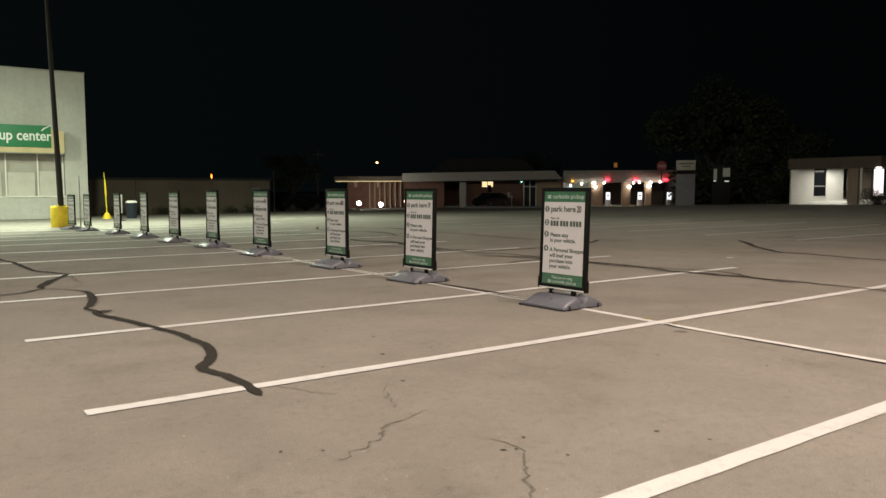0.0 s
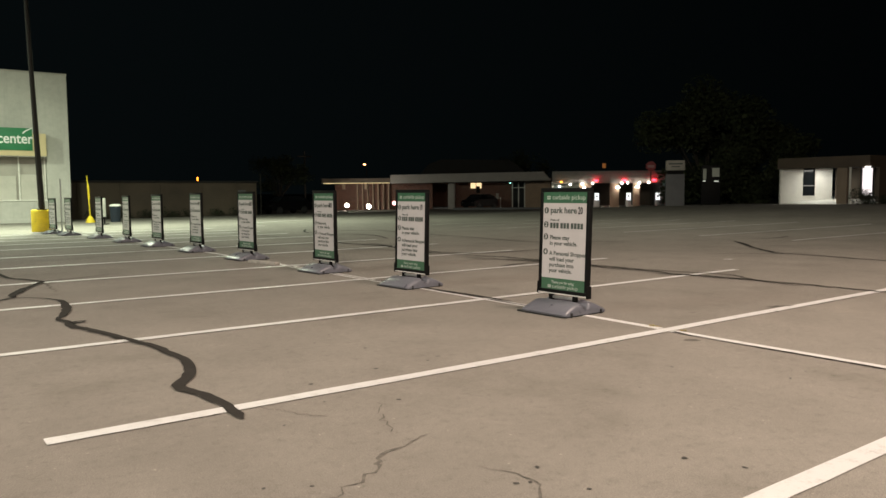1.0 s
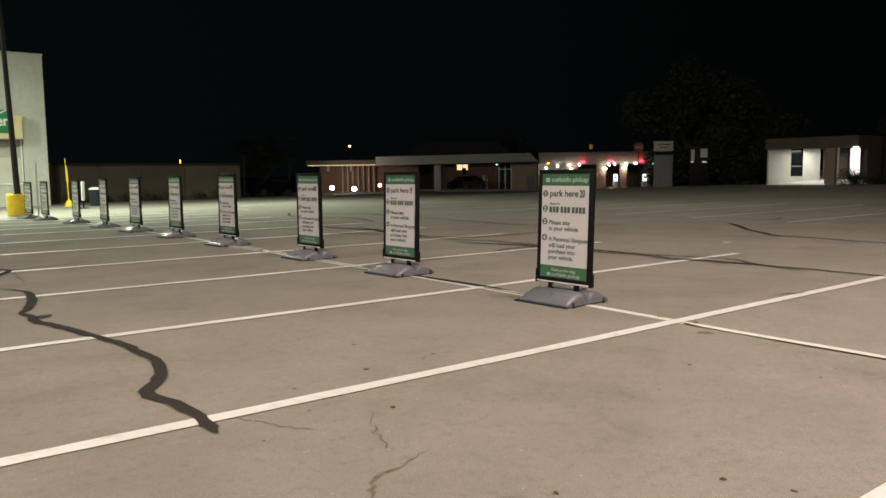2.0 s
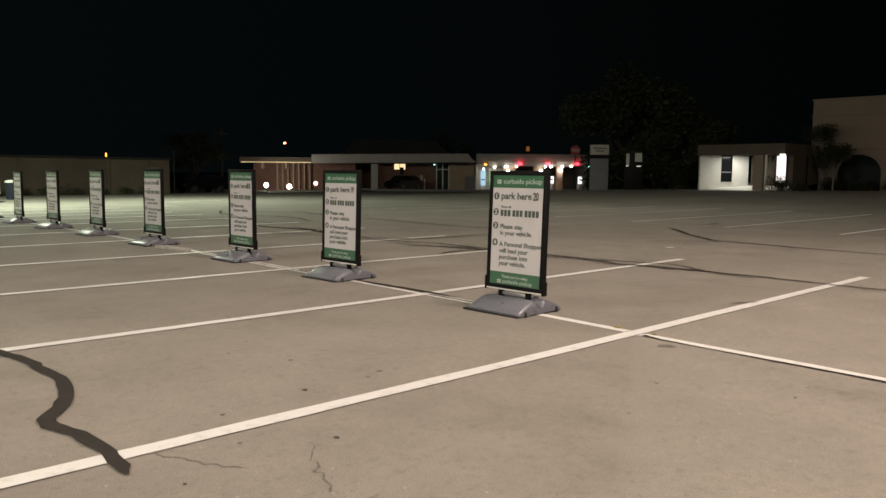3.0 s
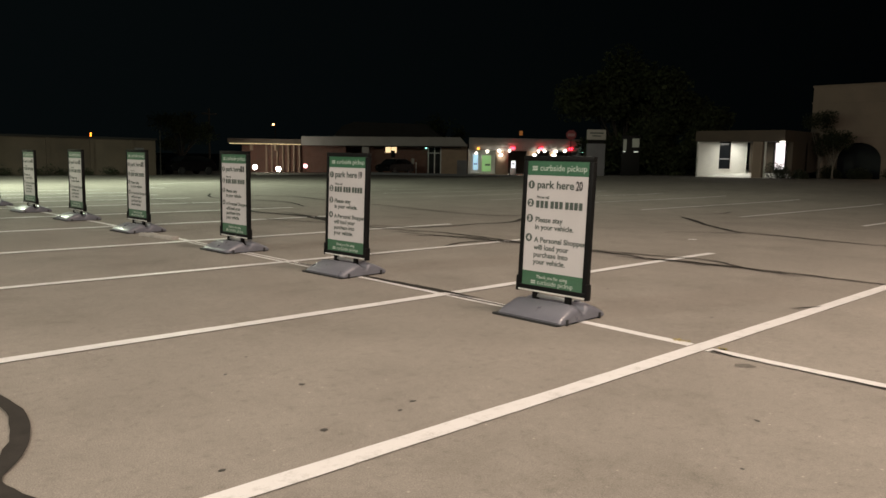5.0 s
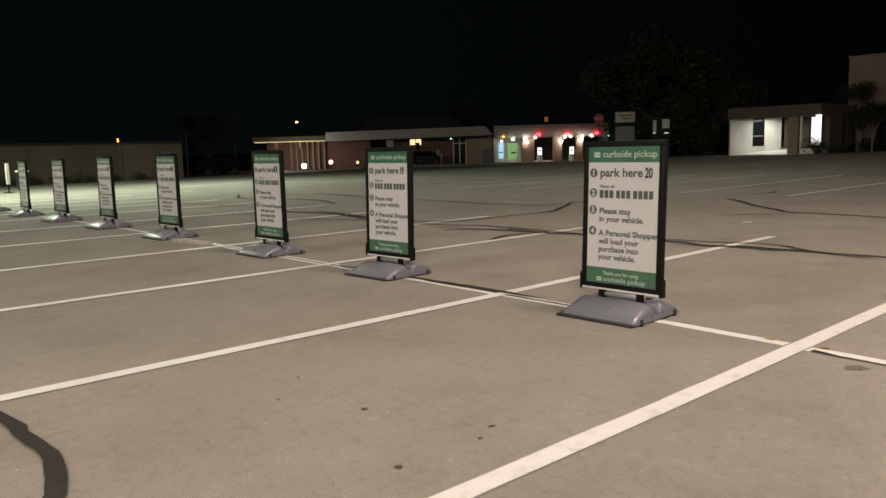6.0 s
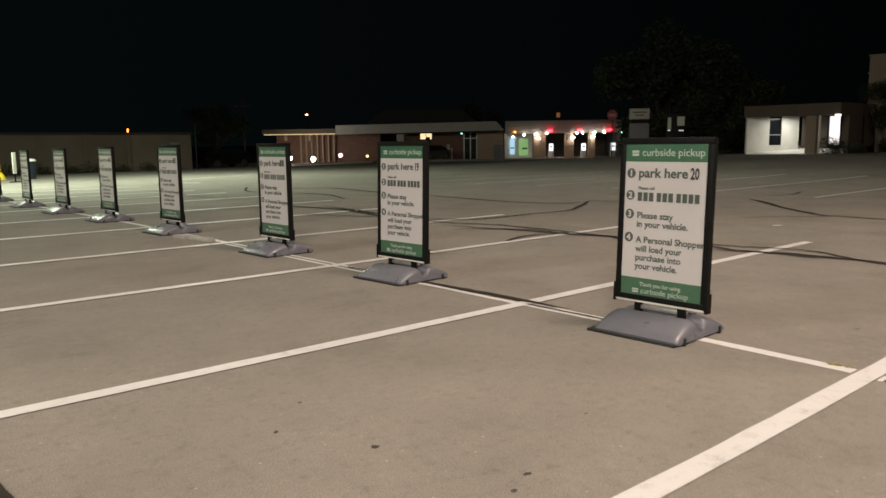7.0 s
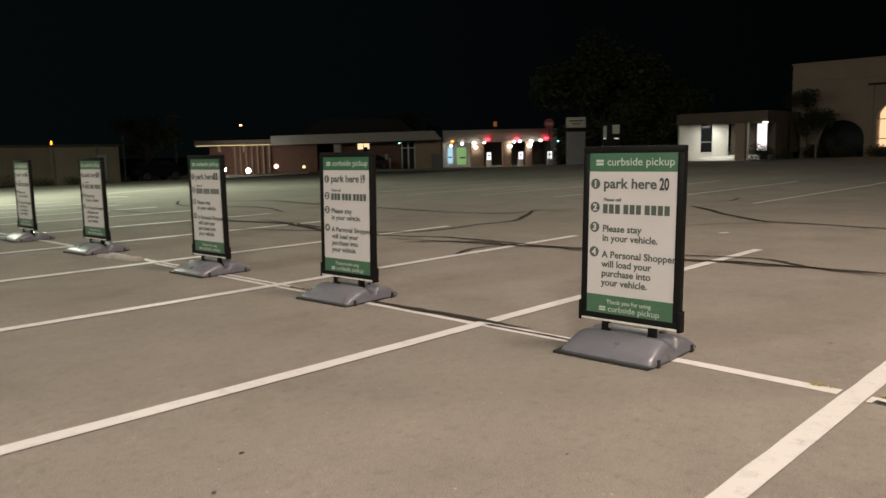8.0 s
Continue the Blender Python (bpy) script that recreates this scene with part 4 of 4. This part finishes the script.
def bank():
    c = 105.7
    g = -0.75
    bk = thing("bank_building", street(c, 0, 0), "low brick bank with a wide flat pale canopy roof", "building")
    part("wall", box(-26, -14.7, 1.8, 2.1, g, 2.5), BRICK, bk, "brown brick wall")
    part("wall", box(-12.7, -10.5, 1.8, 2.1, g, 2.5), BRICK, bk, "brown brick wall")
    part("wall", box(-10.5, -9.1, 1.8, 2.1, g, 1.70), BRICK, bk)
    part("wall", box(-9.1, -5.9, 1.8, 2.1, g, 2.5), BRICK, bk, "brown brick wall")
    part("wall", box(-4.3, -1.6, 0.9, 1.2, g, 2.5), TAN, bk, "tan end wall")
    part("back_wall", box(-26, -1.5, 7.5, 7.8, g, 2.9), BRICK, bk)
    part("inner_floor", box(-26, -1.5, 2.1, 7.5, g, -0.40), GREYWALL, bk)
    part("pier", box(-12.75, -12.0, 0.4, 1.1, g, 2.4, 0.02), FASCIA, bk, "pale pier")
    roof = part("roof", box(-19.0, -2.2, -0.4, 8.5, 2.32, 2.42), ROOF, bk)
    part("fascia", outline([(-19.0, 2.30), (-1.5, 2.52), (-2.3, 3.44), (-19.0, 3.24)], 0.25, "y", start=-0.65), FASCIA, roof, "pale flat fascia with a slanted end")
    part("upper_roof", outline([(-17.5, 2.5), (-3.2, 2.5), (-5.4, 4.4), (-6.2, 4.95), (-14.2, 5.1), (-15.6, 4.6)], 7.0, "y", start=5.0), ROOF, bk, "dark raised roof")
    part("canopy_roof", box(-26.9, -19.0, -0.4, 3.0, 2.42, 2.92, 0.03), DARKWALL, bk, "low canopy roof")
    part("strip_lamp", box(-26.7, -19.1, -0.46, -0.40, 2.34, 2.41), L_TUBE, bk, "yellow light along the canopy edge")
    for k in range(7):
        u = -23.3 + 0.6 * k
        part("column", box(u, u + 0.16, 1.2, 1.45, g, 2.42, 0.02), TAN, bk, "tan upright fin")
    for u in (-24.6, -22.0):
        part("bracket", box(u, u + 0.25, -0.2, 0.2, 1.7, 2.42, 0.02), TAN, bk)
    win = part("window", box(-10.4, -9.2, 2.0, 2.05, 1.72, 2.36), L_WINDOW, bk, "warm lit window")
    part("muntin", box(-9.83, -9.77, 1.9, 1.99, 1.72, 2.36), BLACK, win)
    part("lantern", box(-9.75, -9.35, 1.60, 1.78, 1.2, 1.95, 0.05), BLACK, win)
    door = part("door", box(-5.75, -4.4, 2.0, 2.05, -0.40, 2.35), GLASS, bk, "glass entrance door")
    for u in (-5.80, -5.12, -4.45):
        part("door_frame", box(u, u + 0.11, 1.86, 1.99, -0.40, 2.4), WHITE, door, "white door frame")
    part("door_rail", box(-6.1, -4.1, 1.85, 1.99, 1.72, 1.80), WHITE, door)
    part("entry_lamp", lamp_disc(-5.95, 1.2, 2.30, 0.10), L_GREEN, bk, "small green-white entry lamp")
    part("post", box(-6.95, -6.85, -0.5, -0.4, g, 0.75), WHITE, bk)
    part("notice", box(-7.55, -7.25, 1.7, 1.78, 0.55, 1.15), PANEL, bk)
    part("utility_box", box(-2.6, -1.55, 0.1, 0.85, g, 1.05, 0.03), GREYWALL, bk)


def drive_up():
    c = 105.7
    g = -0.7
    du = thing("drive_up_lanes", street(c, 0, 0), "bank drive-up with red lane lamps under a pale fascia", "building")
    part("fascia", box(-1.4, 10.45, 0.2, 0.5, 2.16, 3.46, 0.02), FASCIA, du)
    part("roof", box(-1.3, 10.4, 0.5, 9.0, 2.3, 2.5), ROOF, du)
    part("back_wall", box(-1.4, 10.45, 8.6, 8.9, g, 2.3), DARKWALL, du)
    part("side_wall", box(-1.45, -1.2, 0.5, 8.6, g, 2.3), WHITE, du)
    part("end_wall", box(10.1, 10.45, 0.5, 8.6, g, 2.3), GREYWALL, du)
    part("lit_bay_back", box(-1.2, 1.5, 2.2, 2.4, g, 2.3), WHITE, du, "pale lit bay wall")
    part("lit_panel", box(-0.88, -0.38, 2.10, 2.18, 0.05, 1.70), L_CYAN, du, "blue-white lit panel")
    part("lit_panel", box(0.06, 1.06, 2.10, 2.18, -0.10, 1.62), L_LIME, du, "green lit panel")
    part("panel_bar", box(0.42, 0.98, 2.06, 2.10, 0.52, 0.70), INK, du)
    part("panel_bar", box(-0.82, -0.44, 2.06, 2.10, 0.62, 0.74), INK, du)
    for u in (-0.02, 1.10):
        part("panel_frame", box(u - 0.05, u + 0.05, 2.04, 2.10, -0.35, 1.72, 0.01), WHITE, du)
    for u0, u1 in ((1.5, 2.8), (4.76, 5.68), (7.15, 7.84)):
        part("pier", box(u0, u1, 0.3, 1.0, g, 2.16, 0.02), TAN, du, "tan lane pier")
    for u in (3.37, 6.7, 9.72):
        k = part("lane_kiosk", box(u - 0.30, u + 0.30, 0.6, 1.1, g, 0.35, 0.03), STEEL, du, "lane kiosk")
        part("kiosk_panel", box(u - 0.22, u + 0.22, 0.54, 0.62, 0.35, 1.10, 0.01), L_KIOSK, k, "lit kiosk panel")
        part("kiosk_screen", box(u - 0.12, u + 0.12, 0.50, 0.538, 0.70, 0.85), INK, k)
    for u in (3.25, 6.21, 9.28):
        part("lane_lamp", lamp_disc(u, 0.0, 2.45, 0.22), L_RED, du, "red lane lamp")
        part("lamp_arm", rod((u, 0.0, 2.5), (u, 0.25, 2.6), 0.02, sides=6), BLACK, du)
    for u, z, r in ((0.56, 2.03, 0.11), (1.81, 2.10, 0.13), (2.0, 1.68, 0.16), (2.9, 2.12, 0.07), (5.53, 1.70, 0.20), (5.95, 2.12, 0.09), (6.55, 2.16, 0.09), (7.56, 1.75, 0.19), (7.75, 2.15, 0.12), (8.71, 2.2, 0.11), (-0.6, 1.85, 0.08)):
        part("lane_light", lamp_disc(u, 0.05, z, r), L_WHITE, du, "white lane light")
    part("lane_lamp", lamp_disc(-0.40, 0.0, 2.32, 0.14), L_AMBER, du, "amber lane lamp")
    part("lane_lamp", lamp_disc(10.5, 0.0, 2.16, 0.10), L_GREEN, du, "green lane lamp")
    part("beacon_mast", rod((4.26, 3.0, 2.5), (4.26, 3.0, 4.0), 0.04, sides=8), BLACK, du)
    part("beacon", box(4.08, 4.44, 2.9, 3.1, 3.85, 4.35, 0.03), glow("dim_orange_beacon", (1.0, 0.35, 0.08), 0.15), du, "dim orange beacon")
    part("lane_floor", box(-1.4, 10.4, -0.4, 8.6, g, street_ground(105.7, 4, 0) + 0.06), KERB, du, "pale concrete lane slab")


bank()
drive_up()


def flood(u, z, material, label, size):
    gz = street_ground(98, u, 0)
    fl = thing("ground_floodlight", street(98, u, 0, gz), label, "floodlight", "ground floodlights")
    part("stake", rod((0, 0, 0), (0, 0, z - gz), 0.035, sides=8), BLACK, fl)
    part("housing", box(-0.14, 0.14, 0.0, 0.2, z - gz - 0.12, z - gz + 0.12, 0.03), BLACK, fl)
    # lens modelled oversize so that its shape includes the lamp's glare
    part("lens", ball((0, -0.03, z - gz), size, None, (1, 0.5, 1)), material, fl, "glowing lens")


for u, z, mat_, lab, size in ((-22.6, 0.0, L_FLOOD, "bright white ground floodlight by the bank", 0.23), (-20.25, -0.12, L_FLOOD, "bright white ground floodlight by the bank", 0.24),
                        (-17.55, 0.22, L_PINK, "pinkish ground floodlight by the bank", 0.22), (-14.9, 0.12, L_YELLOW, "small yellow ground floodlight by the bank", 0.14)):
    flood(u, z, mat_, lab, size)


def kerb(p, q, w, h, material, label):
    p, q = Vector(p), Vector(q)
    mid = (p + q) / 2
    ob = new("kerb", finish(box(-(q - p).length / 2, (q - p).length / 2, -w / 2, w / 2, -0.1, h, 0.02), "kerb", material))
    ob.matrix_world = pose(mid.x, mid.y, height(mid.x, mid.y), 0, 0, math.degrees(math.atan2(q.y - p.y, q.x - p.x)))
    return tagged(ob, label, kind="structure")


kerb((27.9, 55.4), (38.3, 58.7), 0.30, 0.14, WHITE, "white painted kerb by the bank floodlights")
kerb((40.5, 56.5), (57.5, 38.0), 0.35, 0.13, GREYWALL, "concrete kerb along the bank lot")


def car(m, material, label):
    cr = thing("car", m, label, "car")
    prof = [(-2.2, 0.35), (-2.25, 0.75), (-2.05, 0.98), (-1.45, 1.05), (-0.75, 1.55), (0.75, 1.60), (1.75, 1.35), (2.1, 0.95), (2.2, 0.6), (2.15, 0.32)]
    bm = outline(prof, 1.76, "y", start=-0.88)
    for v in bm.verts:
        if v.co.z > 1.1:
            v.co.y *= 0.80
    bmesh.ops.bevel(bm, geom=[e for e in bm.edges], offset=0.05, segments=2, affect="EDGES")
    body = part("body", bm, material, cr)
    for y in (-1, 1):
        bm = bmesh.new()
        pts = [(-1.28, 1.08), (-0.72, 1.48), (0.70, 1.53), (1.45, 1.32), (1.5, 1.1)]
        vs = [bm.verts.new((x, y * (0.885 - 0.165 * smooth((z - 1.02) / 0.5)) + y * 0.012, z)) for x, z in pts]
        bm.faces.new(vs)
        bmesh.ops.solidify(bm, geom=bm.faces[:], thickness=0.008)
        part("side_window", bm, GLASS, body)
    part("windscreen", outline([(-1.42, 1.09), (-1.40, 1.12), (-0.82, 1.53), (-0.80, 1.50)], 1.3, "y", start=-0.65), GLASS, body)
    for x in (-1.38, 1.32):
        for y in (-0.82, 0.82):
            w = part("wheel", lathe([(0.05, -0.11), (0.31, -0.11), (0.34, -0.07), (0.34, 0.07), (0.31, 0.11), (0.05, 0.11)], 20), RUBBER, cr)
            w.matrix_basis = pose(x, y, 0.34, 90, 0, 0)
            part("rim", lathe([(0.001, -0.12), (0.20, -0.118), (0.21, -0.10), (0.21, 0.10), (0.20, 0.118), (0.001, 0.12)], 16), DULLRIM, w)
    for y in (-0.62, 0.62):
        part("headlight", ball((-2.2, y, 0.72), 0.10, None, (0.6, 1.3, 0.8)), DULLRIM, body)
        part("tail_light", box(2.12, 2.2, y - 0.14, y + 0.14, 0.78, 0.92, 0.02), RED_SIGN, body)
    return cr


car(street(100.5, -8.8, 0, street_ground(100.5, -8.8, 0), 60), CARPAINT, "dark parked car in front of the bank")
car(pose(23.2, 58.5, height(23.2, 58.5), 0, 0, 12), CARPAINT, "dark parked car at the lot's far edge")

# ---- pylon sign, stop sign, poles ----


def pylon():
    c = 66
    g = street_ground(c, 7.1, 0)
    py = thing("pylon_sign", street(c, 7.15, 0, 0), "grey pylon with a white sign panel on top", "sign")
    part("pillar", box(-0.62, 0.62, 0, 0.42, g - 0.05, 2.46, 0.02), GREYWALL, py)
    part("neck", box(-0.55, 0.55, 0.1, 0.32, 2.46, 2.72), BLACK, py)
    pn = part("sign_panel", box(-0.63, 0.63, -0.02, 0.40, 2.72, 3.41, 0.02), PANEL, py, "pale sign panel")
    for z0, z1, w in ((3.12, 3.22, 0.46), (2.94, 3.02, 0.30)):
        part("text_bar", box(-w, w, -0.028, -0.021, z0, z1), INK, pn)


pylon()


def stop_sign():
    c, u = 73, 6.1
    ss = thing("stop_sign", street(c, u, 0, street_ground(c, u, 0)), "red octagonal road sign on a steel post", "sign")
    zz = 3.17 - street_ground(c, u, 0)
    part("post", box(-0.03, 0.03, 0, 0.05, 0, zz + 0.2), POLE_PAINT, ss)
    pl_ = part("plate", outline([(0.39 * math.cos(radians(22.5 + 45 * i)), zz + 0.39 * math.sin(radians(22.5 + 45 * i))) for i in range(8)], 0.012, "y", start=-0.014), RED_SIGN, ss)
    part("text_bar", box(-0.26, 0.26, -0.019, -0.015, zz - 0.1, zz + 0.1), surface("dull_white_sheet", (0.34, 0.20, 0.20), 0.6), pl_)


stop_sign()


def street_lamp(x, y, z, label, material, upright=False):
    g = height(x, y)
    sl = thing("street_lamp", pose(x, y, g), label, "street lamp")
    part("post", rod((0, 0, 0), (0, 0, z - g + 0.4), 0.10, 0.06, 10), POLE_PAINT, sl)
    if upright:
        part("lamp", box(-0.09, 0.09, -0.22, -0.10, z - g - 0.46, z - g + 0.46, 0.03), material, sl, "upright orange lamp")
    else:
        part("arm", rod((0, 0, z - g + 0.3), (-0.9, -0.9, z - g + 0.35), 0.04, sides=8), POLE_PAINT, sl)
        part("lamp", ball((-0.9, -0.9, z - g + 0.1), 0.22, None, (1, 1, 0.6)), material, sl, "orange lamp")


street_lamp(64.7, 114.0, 6.25, "distant street lamp with an orange light", glow("sodium_lamp", (1.0, 0.38, 0.14), 14))
street_lamp(36.1, 120.5, 3.6, "distant lamp post with an upright orange lamp", glow("orange_tube_lamp", (1.0, 0.24, 0.02), 7), True)


def utility_pole(x, y, top):
    g = height(x, y)
    up = thing("utility_pole", pose(x, y, g), "thin wooden utility pole beyond the lot", "pole")
    part("pole", rod((0, 0, 0), (0, 0, top - g), 0.13, 0.09, 10), BARK, up)
    part("crossarm", box(-0.9, 0.9, -0.06, 0.06, top - g - 0.7, top - g - 0.55), BARK, up)


utility_pole(33.8, 76.2, 6.2)



def window_stand_in(x, y):
    """A made-up dark cabinet beside the pylon: two dim panes over short bright bars stand for distant windows."""
    g = height(x, y)
    lc = thing("far_window_stand_in", pose(x, y, g, 0, 0, -55), "made-up dark cabinet with two dim panes for distant lit windows", "display")
    part("body", box(-0.62, 0.62, 0.0, 0.35, 0.0, 2.75, 0.03), BLACK, lc)
    dim = glow("dim_pane_light", (0.62, 0.66, 0.55), 0.018)
    bright = glow("small_bar_light", (0.95, 1.0, 0.88), 0.45)
    part("pane", box(-0.52, -0.30, -0.012, -0.001, 1.75, 2.50), dim, lc, "dim grey-green lit pane")
    part("pane", box(0.08, 0.55, -0.012, -0.001, 1.95, 2.55), dim, lc, "dim grey-green lit pane")
    part("light_bar", box(-0.52, -0.34, -0.03, -0.001, 1.62, 1.70, 0.01), bright, lc, "small bright light bar")
    part("light_bar", box(0.20, 0.50, -0.03, -0.001, 1.60, 1.68, 0.01), bright, lc, "small bright light bar")


window_stand_in(40.2, 26.6)

# ---- white office and arcade building ----


def facing_west(x, y):
    """A front that looks towards -x: local x runs along it to the right, local y goes behind it."""
    return pose(x, y, 0, 0, 0, -90)


def white_office():
    g = 0.42
    wo = thing("white_office", facing_west(42.8, 23.2), "white-walled office under a deep flat roof fascia", "building")
    part("roof_fascia", box(0.03, 6.0, -0.12, 0.14, 2.72, 3.43, 0.02), DARKWALL, wo, "brown roof fascia")
    part("side_fascia", box(5.86, 6.0, 0.14, 5.3, 2.72, 3.43), DARKWALL, wo, "brown roof fascia")
    part("roof", box(0.03, 5.86, 0.14, 5.3, 2.76, 3.30), ROOF, wo)
    slab = box(0.25, 6.0, -0.15, 5.3, -0.2, g)
    for v in slab.verts:
        if v.co.z > 0:
            v.co.z = 0.40 + 0.09 * max(0.0, v.co.y)
    part("floor_slab", slab, WHITE, wo, "pale concrete walkway ramp")
    wing = part("wall", box(0.0, 1.54, 0, 0.2, g - 0.2, 2.76), WHITE, wo, "white painted wall")
    under = part("wall", box(1.54, 2.37, 0, 0.2, g - 0.2, 0.92), WHITE, wo)
    east = part("wall", box(2.37, 3.55, 0, 0.2, g - 0.2, 2.76), WHITE, wo, "white painted wall")
    win = part("window", box(1.54, 2.37, 0.10, 0.14, 0.92, 2.76), GLASS, wo, "tall dark window")
    for ob in (wing, under, east, win):
        ob.matrix_basis = pose(0.15, 0.1, 0, 0, 0, 54.7)
    for z0, z1 in ((0.92, 0.98), (1.56, 1.63), (2.70, 2.76)):
        part("muntin", box(1.54, 2.37, 0.04, 0.10, z0, z1), BLACK if z1 != 1.63 else STEEL, win)
    for s in (1.54, 2.31):
        part("window_frame", box(s, s + 0.06, 0.04, 0.10, 0.98, 2.70), BLACK, win)
    part("window_ledge", box(1.50, 2.41, -0.06, -0.002, 0.86, 0.92, 0.01), WHITE, win)
    part("pier", box(3.95, 4.58, 0.0, 0.6, 0.1, 2.72, 0.02), BEIGE, wo, "beige porch pier")
    part("downpipe", rod((4.74, 0.1, 0.1), (4.74, 0.1, 2.72), 0.07, sides=10), WHITE, wo, "white downpipe")
    part("inner_wall", box(2.25, 3.95, 3.3, 3.5, g, 2.76), DARKWALL, wo)
    part("inner_wall", box(4.72, 6.0, 3.3, 3.5, g, 2.76), DARKWALL, wo)
    part("end_wall", box(5.8, 6.0, 1.2, 5.3, g, 2.72), DARKWALL, wo)
    dr = part("doorway", box(3.98, 4.68, 3.40, 3.46, g + 0.02, 2.72), L_DOOR, wo, "bright lit doorway")
    part("door_frame", box(3.92, 3.98, 3.22, 3.42, g, 2.76), BLACK, dr)
    part("door_frame", box(4.68, 4.74, 3.22, 3.42, g, 2.76), BLACK, dr)
    part("door_rail", box(3.98, 4.68, 3.34, 3.39, g + 0.02, 0.95), BLACK, dr)
    part("soffit_lamp", box(5.72, 6.05, -0.20, -0.12, 2.66, 2.74, 0.02), glow("soffit_lamp_glow", (1, 0.95, 0.85), 3), wo, "small lit soffit lamp")


white_office()


def arch_points(u0, u1, z0, top, steps=14):
    r = (u1 - u0) / 2
    spring = top - r * 0.85
    pts = [(u0, z0)]
    pts += [((u0 + u1) / 2 - r * math.cos(math.pi * i / steps), spring + r * 0.85 * math.sin(math.pi * i / steps)) for i in range(steps + 1)]
    return pts + [(u1, z0)]


def arcade():
    g = 0.0
    ab = thing("arcade_building", facing_west(48.2, 17.8), "tall beige stucco building with arched windows", "building")
    pts = [(0, g)] + arch_points(1.70, 4.45, g, 2.80) + arch_points(5.12, 8.0, g, 3.95) + [(13, g), (13, 6.45), (0, 6.45)]
    part("wall", outline(pts, 0.4, "y"), BEIGE, ab, "beige stucco front", auto=20)
    part("side_wall", box(0, 0.4, 0.4, 10, g, 6.45), BEIGE, ab)
    part("back_wall", box(0.4, 13, 9.6, 10, g, 6.45), BEIGE, ab)
    part("roof", box(0.4, 13, 0.4, 9.6, 6.1, 6.3), ROOF, ab)
    part("coping", box(-0.06, 13.05, -0.07, 0.45, 6.45, 6.56, 0.02), BEIGE, ab)
    part("ledge", box(-0.05, 13.02, -0.06, 0.0, 5.36, 5.46, 0.015), BEIGE, ab)
    part("ledge", box(-0.05, 4.5, -0.05, 0.0, 3.12, 3.20, 0.015), BEIGE, ab)
    part("hood", box(4.55, 8.6, -0.12, 0.0, 4.85, 4.98, 0.02), ROOF, ab)
    part("pilaster", box(4.62, 4.90, -0.10, 0.0, g, 4.85, 0.01), BEIGE, ab)
    for u0, u1, top in ((1.70, 4.45, 2.80), (5.12, 8.0, 3.95)):
        outer = arch_points(u0 - 0.20, u1 + 0.20, g, top + 0.18)
        inner = arch_points(u0, u1, g, top)
        part("arch_trim", outline(outer + inner[::-1], 0.05, "y", start=-0.05), BEIGE, ab, "stucco arch surround", auto=20)
    part("dark_window", outline(arch_points(1.70, 4.45, g, 2.80), 0.04, "y", start=0.30), GLASS, ab, "dark arched window")
    lit = part("lit_window", outline(arch_points(5.12, 8.0, 1.06, 3.95), 0.04, "y", start=0.34), L_ARCH, ab, "arched window lit orange", auto=20)
    part("sill_wall", box(5.12, 8.0, 0.1, 0.38, g, 1.06), BEIGE, ab)
    for k in range(5):
        u = 5.15 + 0.56 * k
        part("muntin", box(u, u + 0.05, 0.27, 0.33, 1.06, 3.3), BLACK, lit)
    for z in (1.55, 2.75):
        part("muntin", box(5.12, 8.0, 0.26, 0.33, z, z + 0.05), BLACK, lit)


arcade()
for x, y, r, hh in ((42.2, 17.45, 0.88, 0.62), (43.0, 16.3, 0.55, 0.34), (47.2, 16.2, 0.9, 0.5), (47.2, 14.4, 0.9, 0.42), (47.1, 12.3, 0.9, 0.44), (47.1, 10.6, 0.8, 0.42)):
    shrub(x, y, [((0, 0, hh * 0.8), (r, r * 0.8, hh)), ((r * 0.5, -r * 0.3, hh * 0.5), (r * 0.7, r * 0.6, hh * 0.7))], int(x * y), "low dark clipped shrub in front of the wall", 900, 0.05)


def bare_tree(px, py_, tall, seed):
    rnd = random.Random(seed)
    bt = thing("small_tree", on_ground(px, py_), "small dark leafy tree against the beige wall", "tree")
    part("trunk", rod((0, 0, 0), (0.05, 0, tall * 0.4), 0.07, 0.05, 8), STEM, bt, "pale smooth trunk")
    clumps = []
    for k in range(9):
        a = k * 2.4
        tip = Vector((math.cos(a) * 0.9 * rnd.uniform(0.5, 1), math.sin(a) * 0.7, tall * rnd.uniform(0.6, 1.0)))
        part("limb", rod((0.03, 0, tall * rnd.uniform(0.2, 0.4)), tip, 0.032, 0.008, 6), STEM, bt)
        clumps.append((tip, (0.55, 0.55, 0.46)))
    part("crown", cloud_mesh("crown", clumps, 210, 0.075, seed, HEDGE), None, bt, "dark loose leaves")


bare_tree(46.8, 16.6, 4.1, 71)
bare_tree(46.4, 15.6, 2.9, 72)
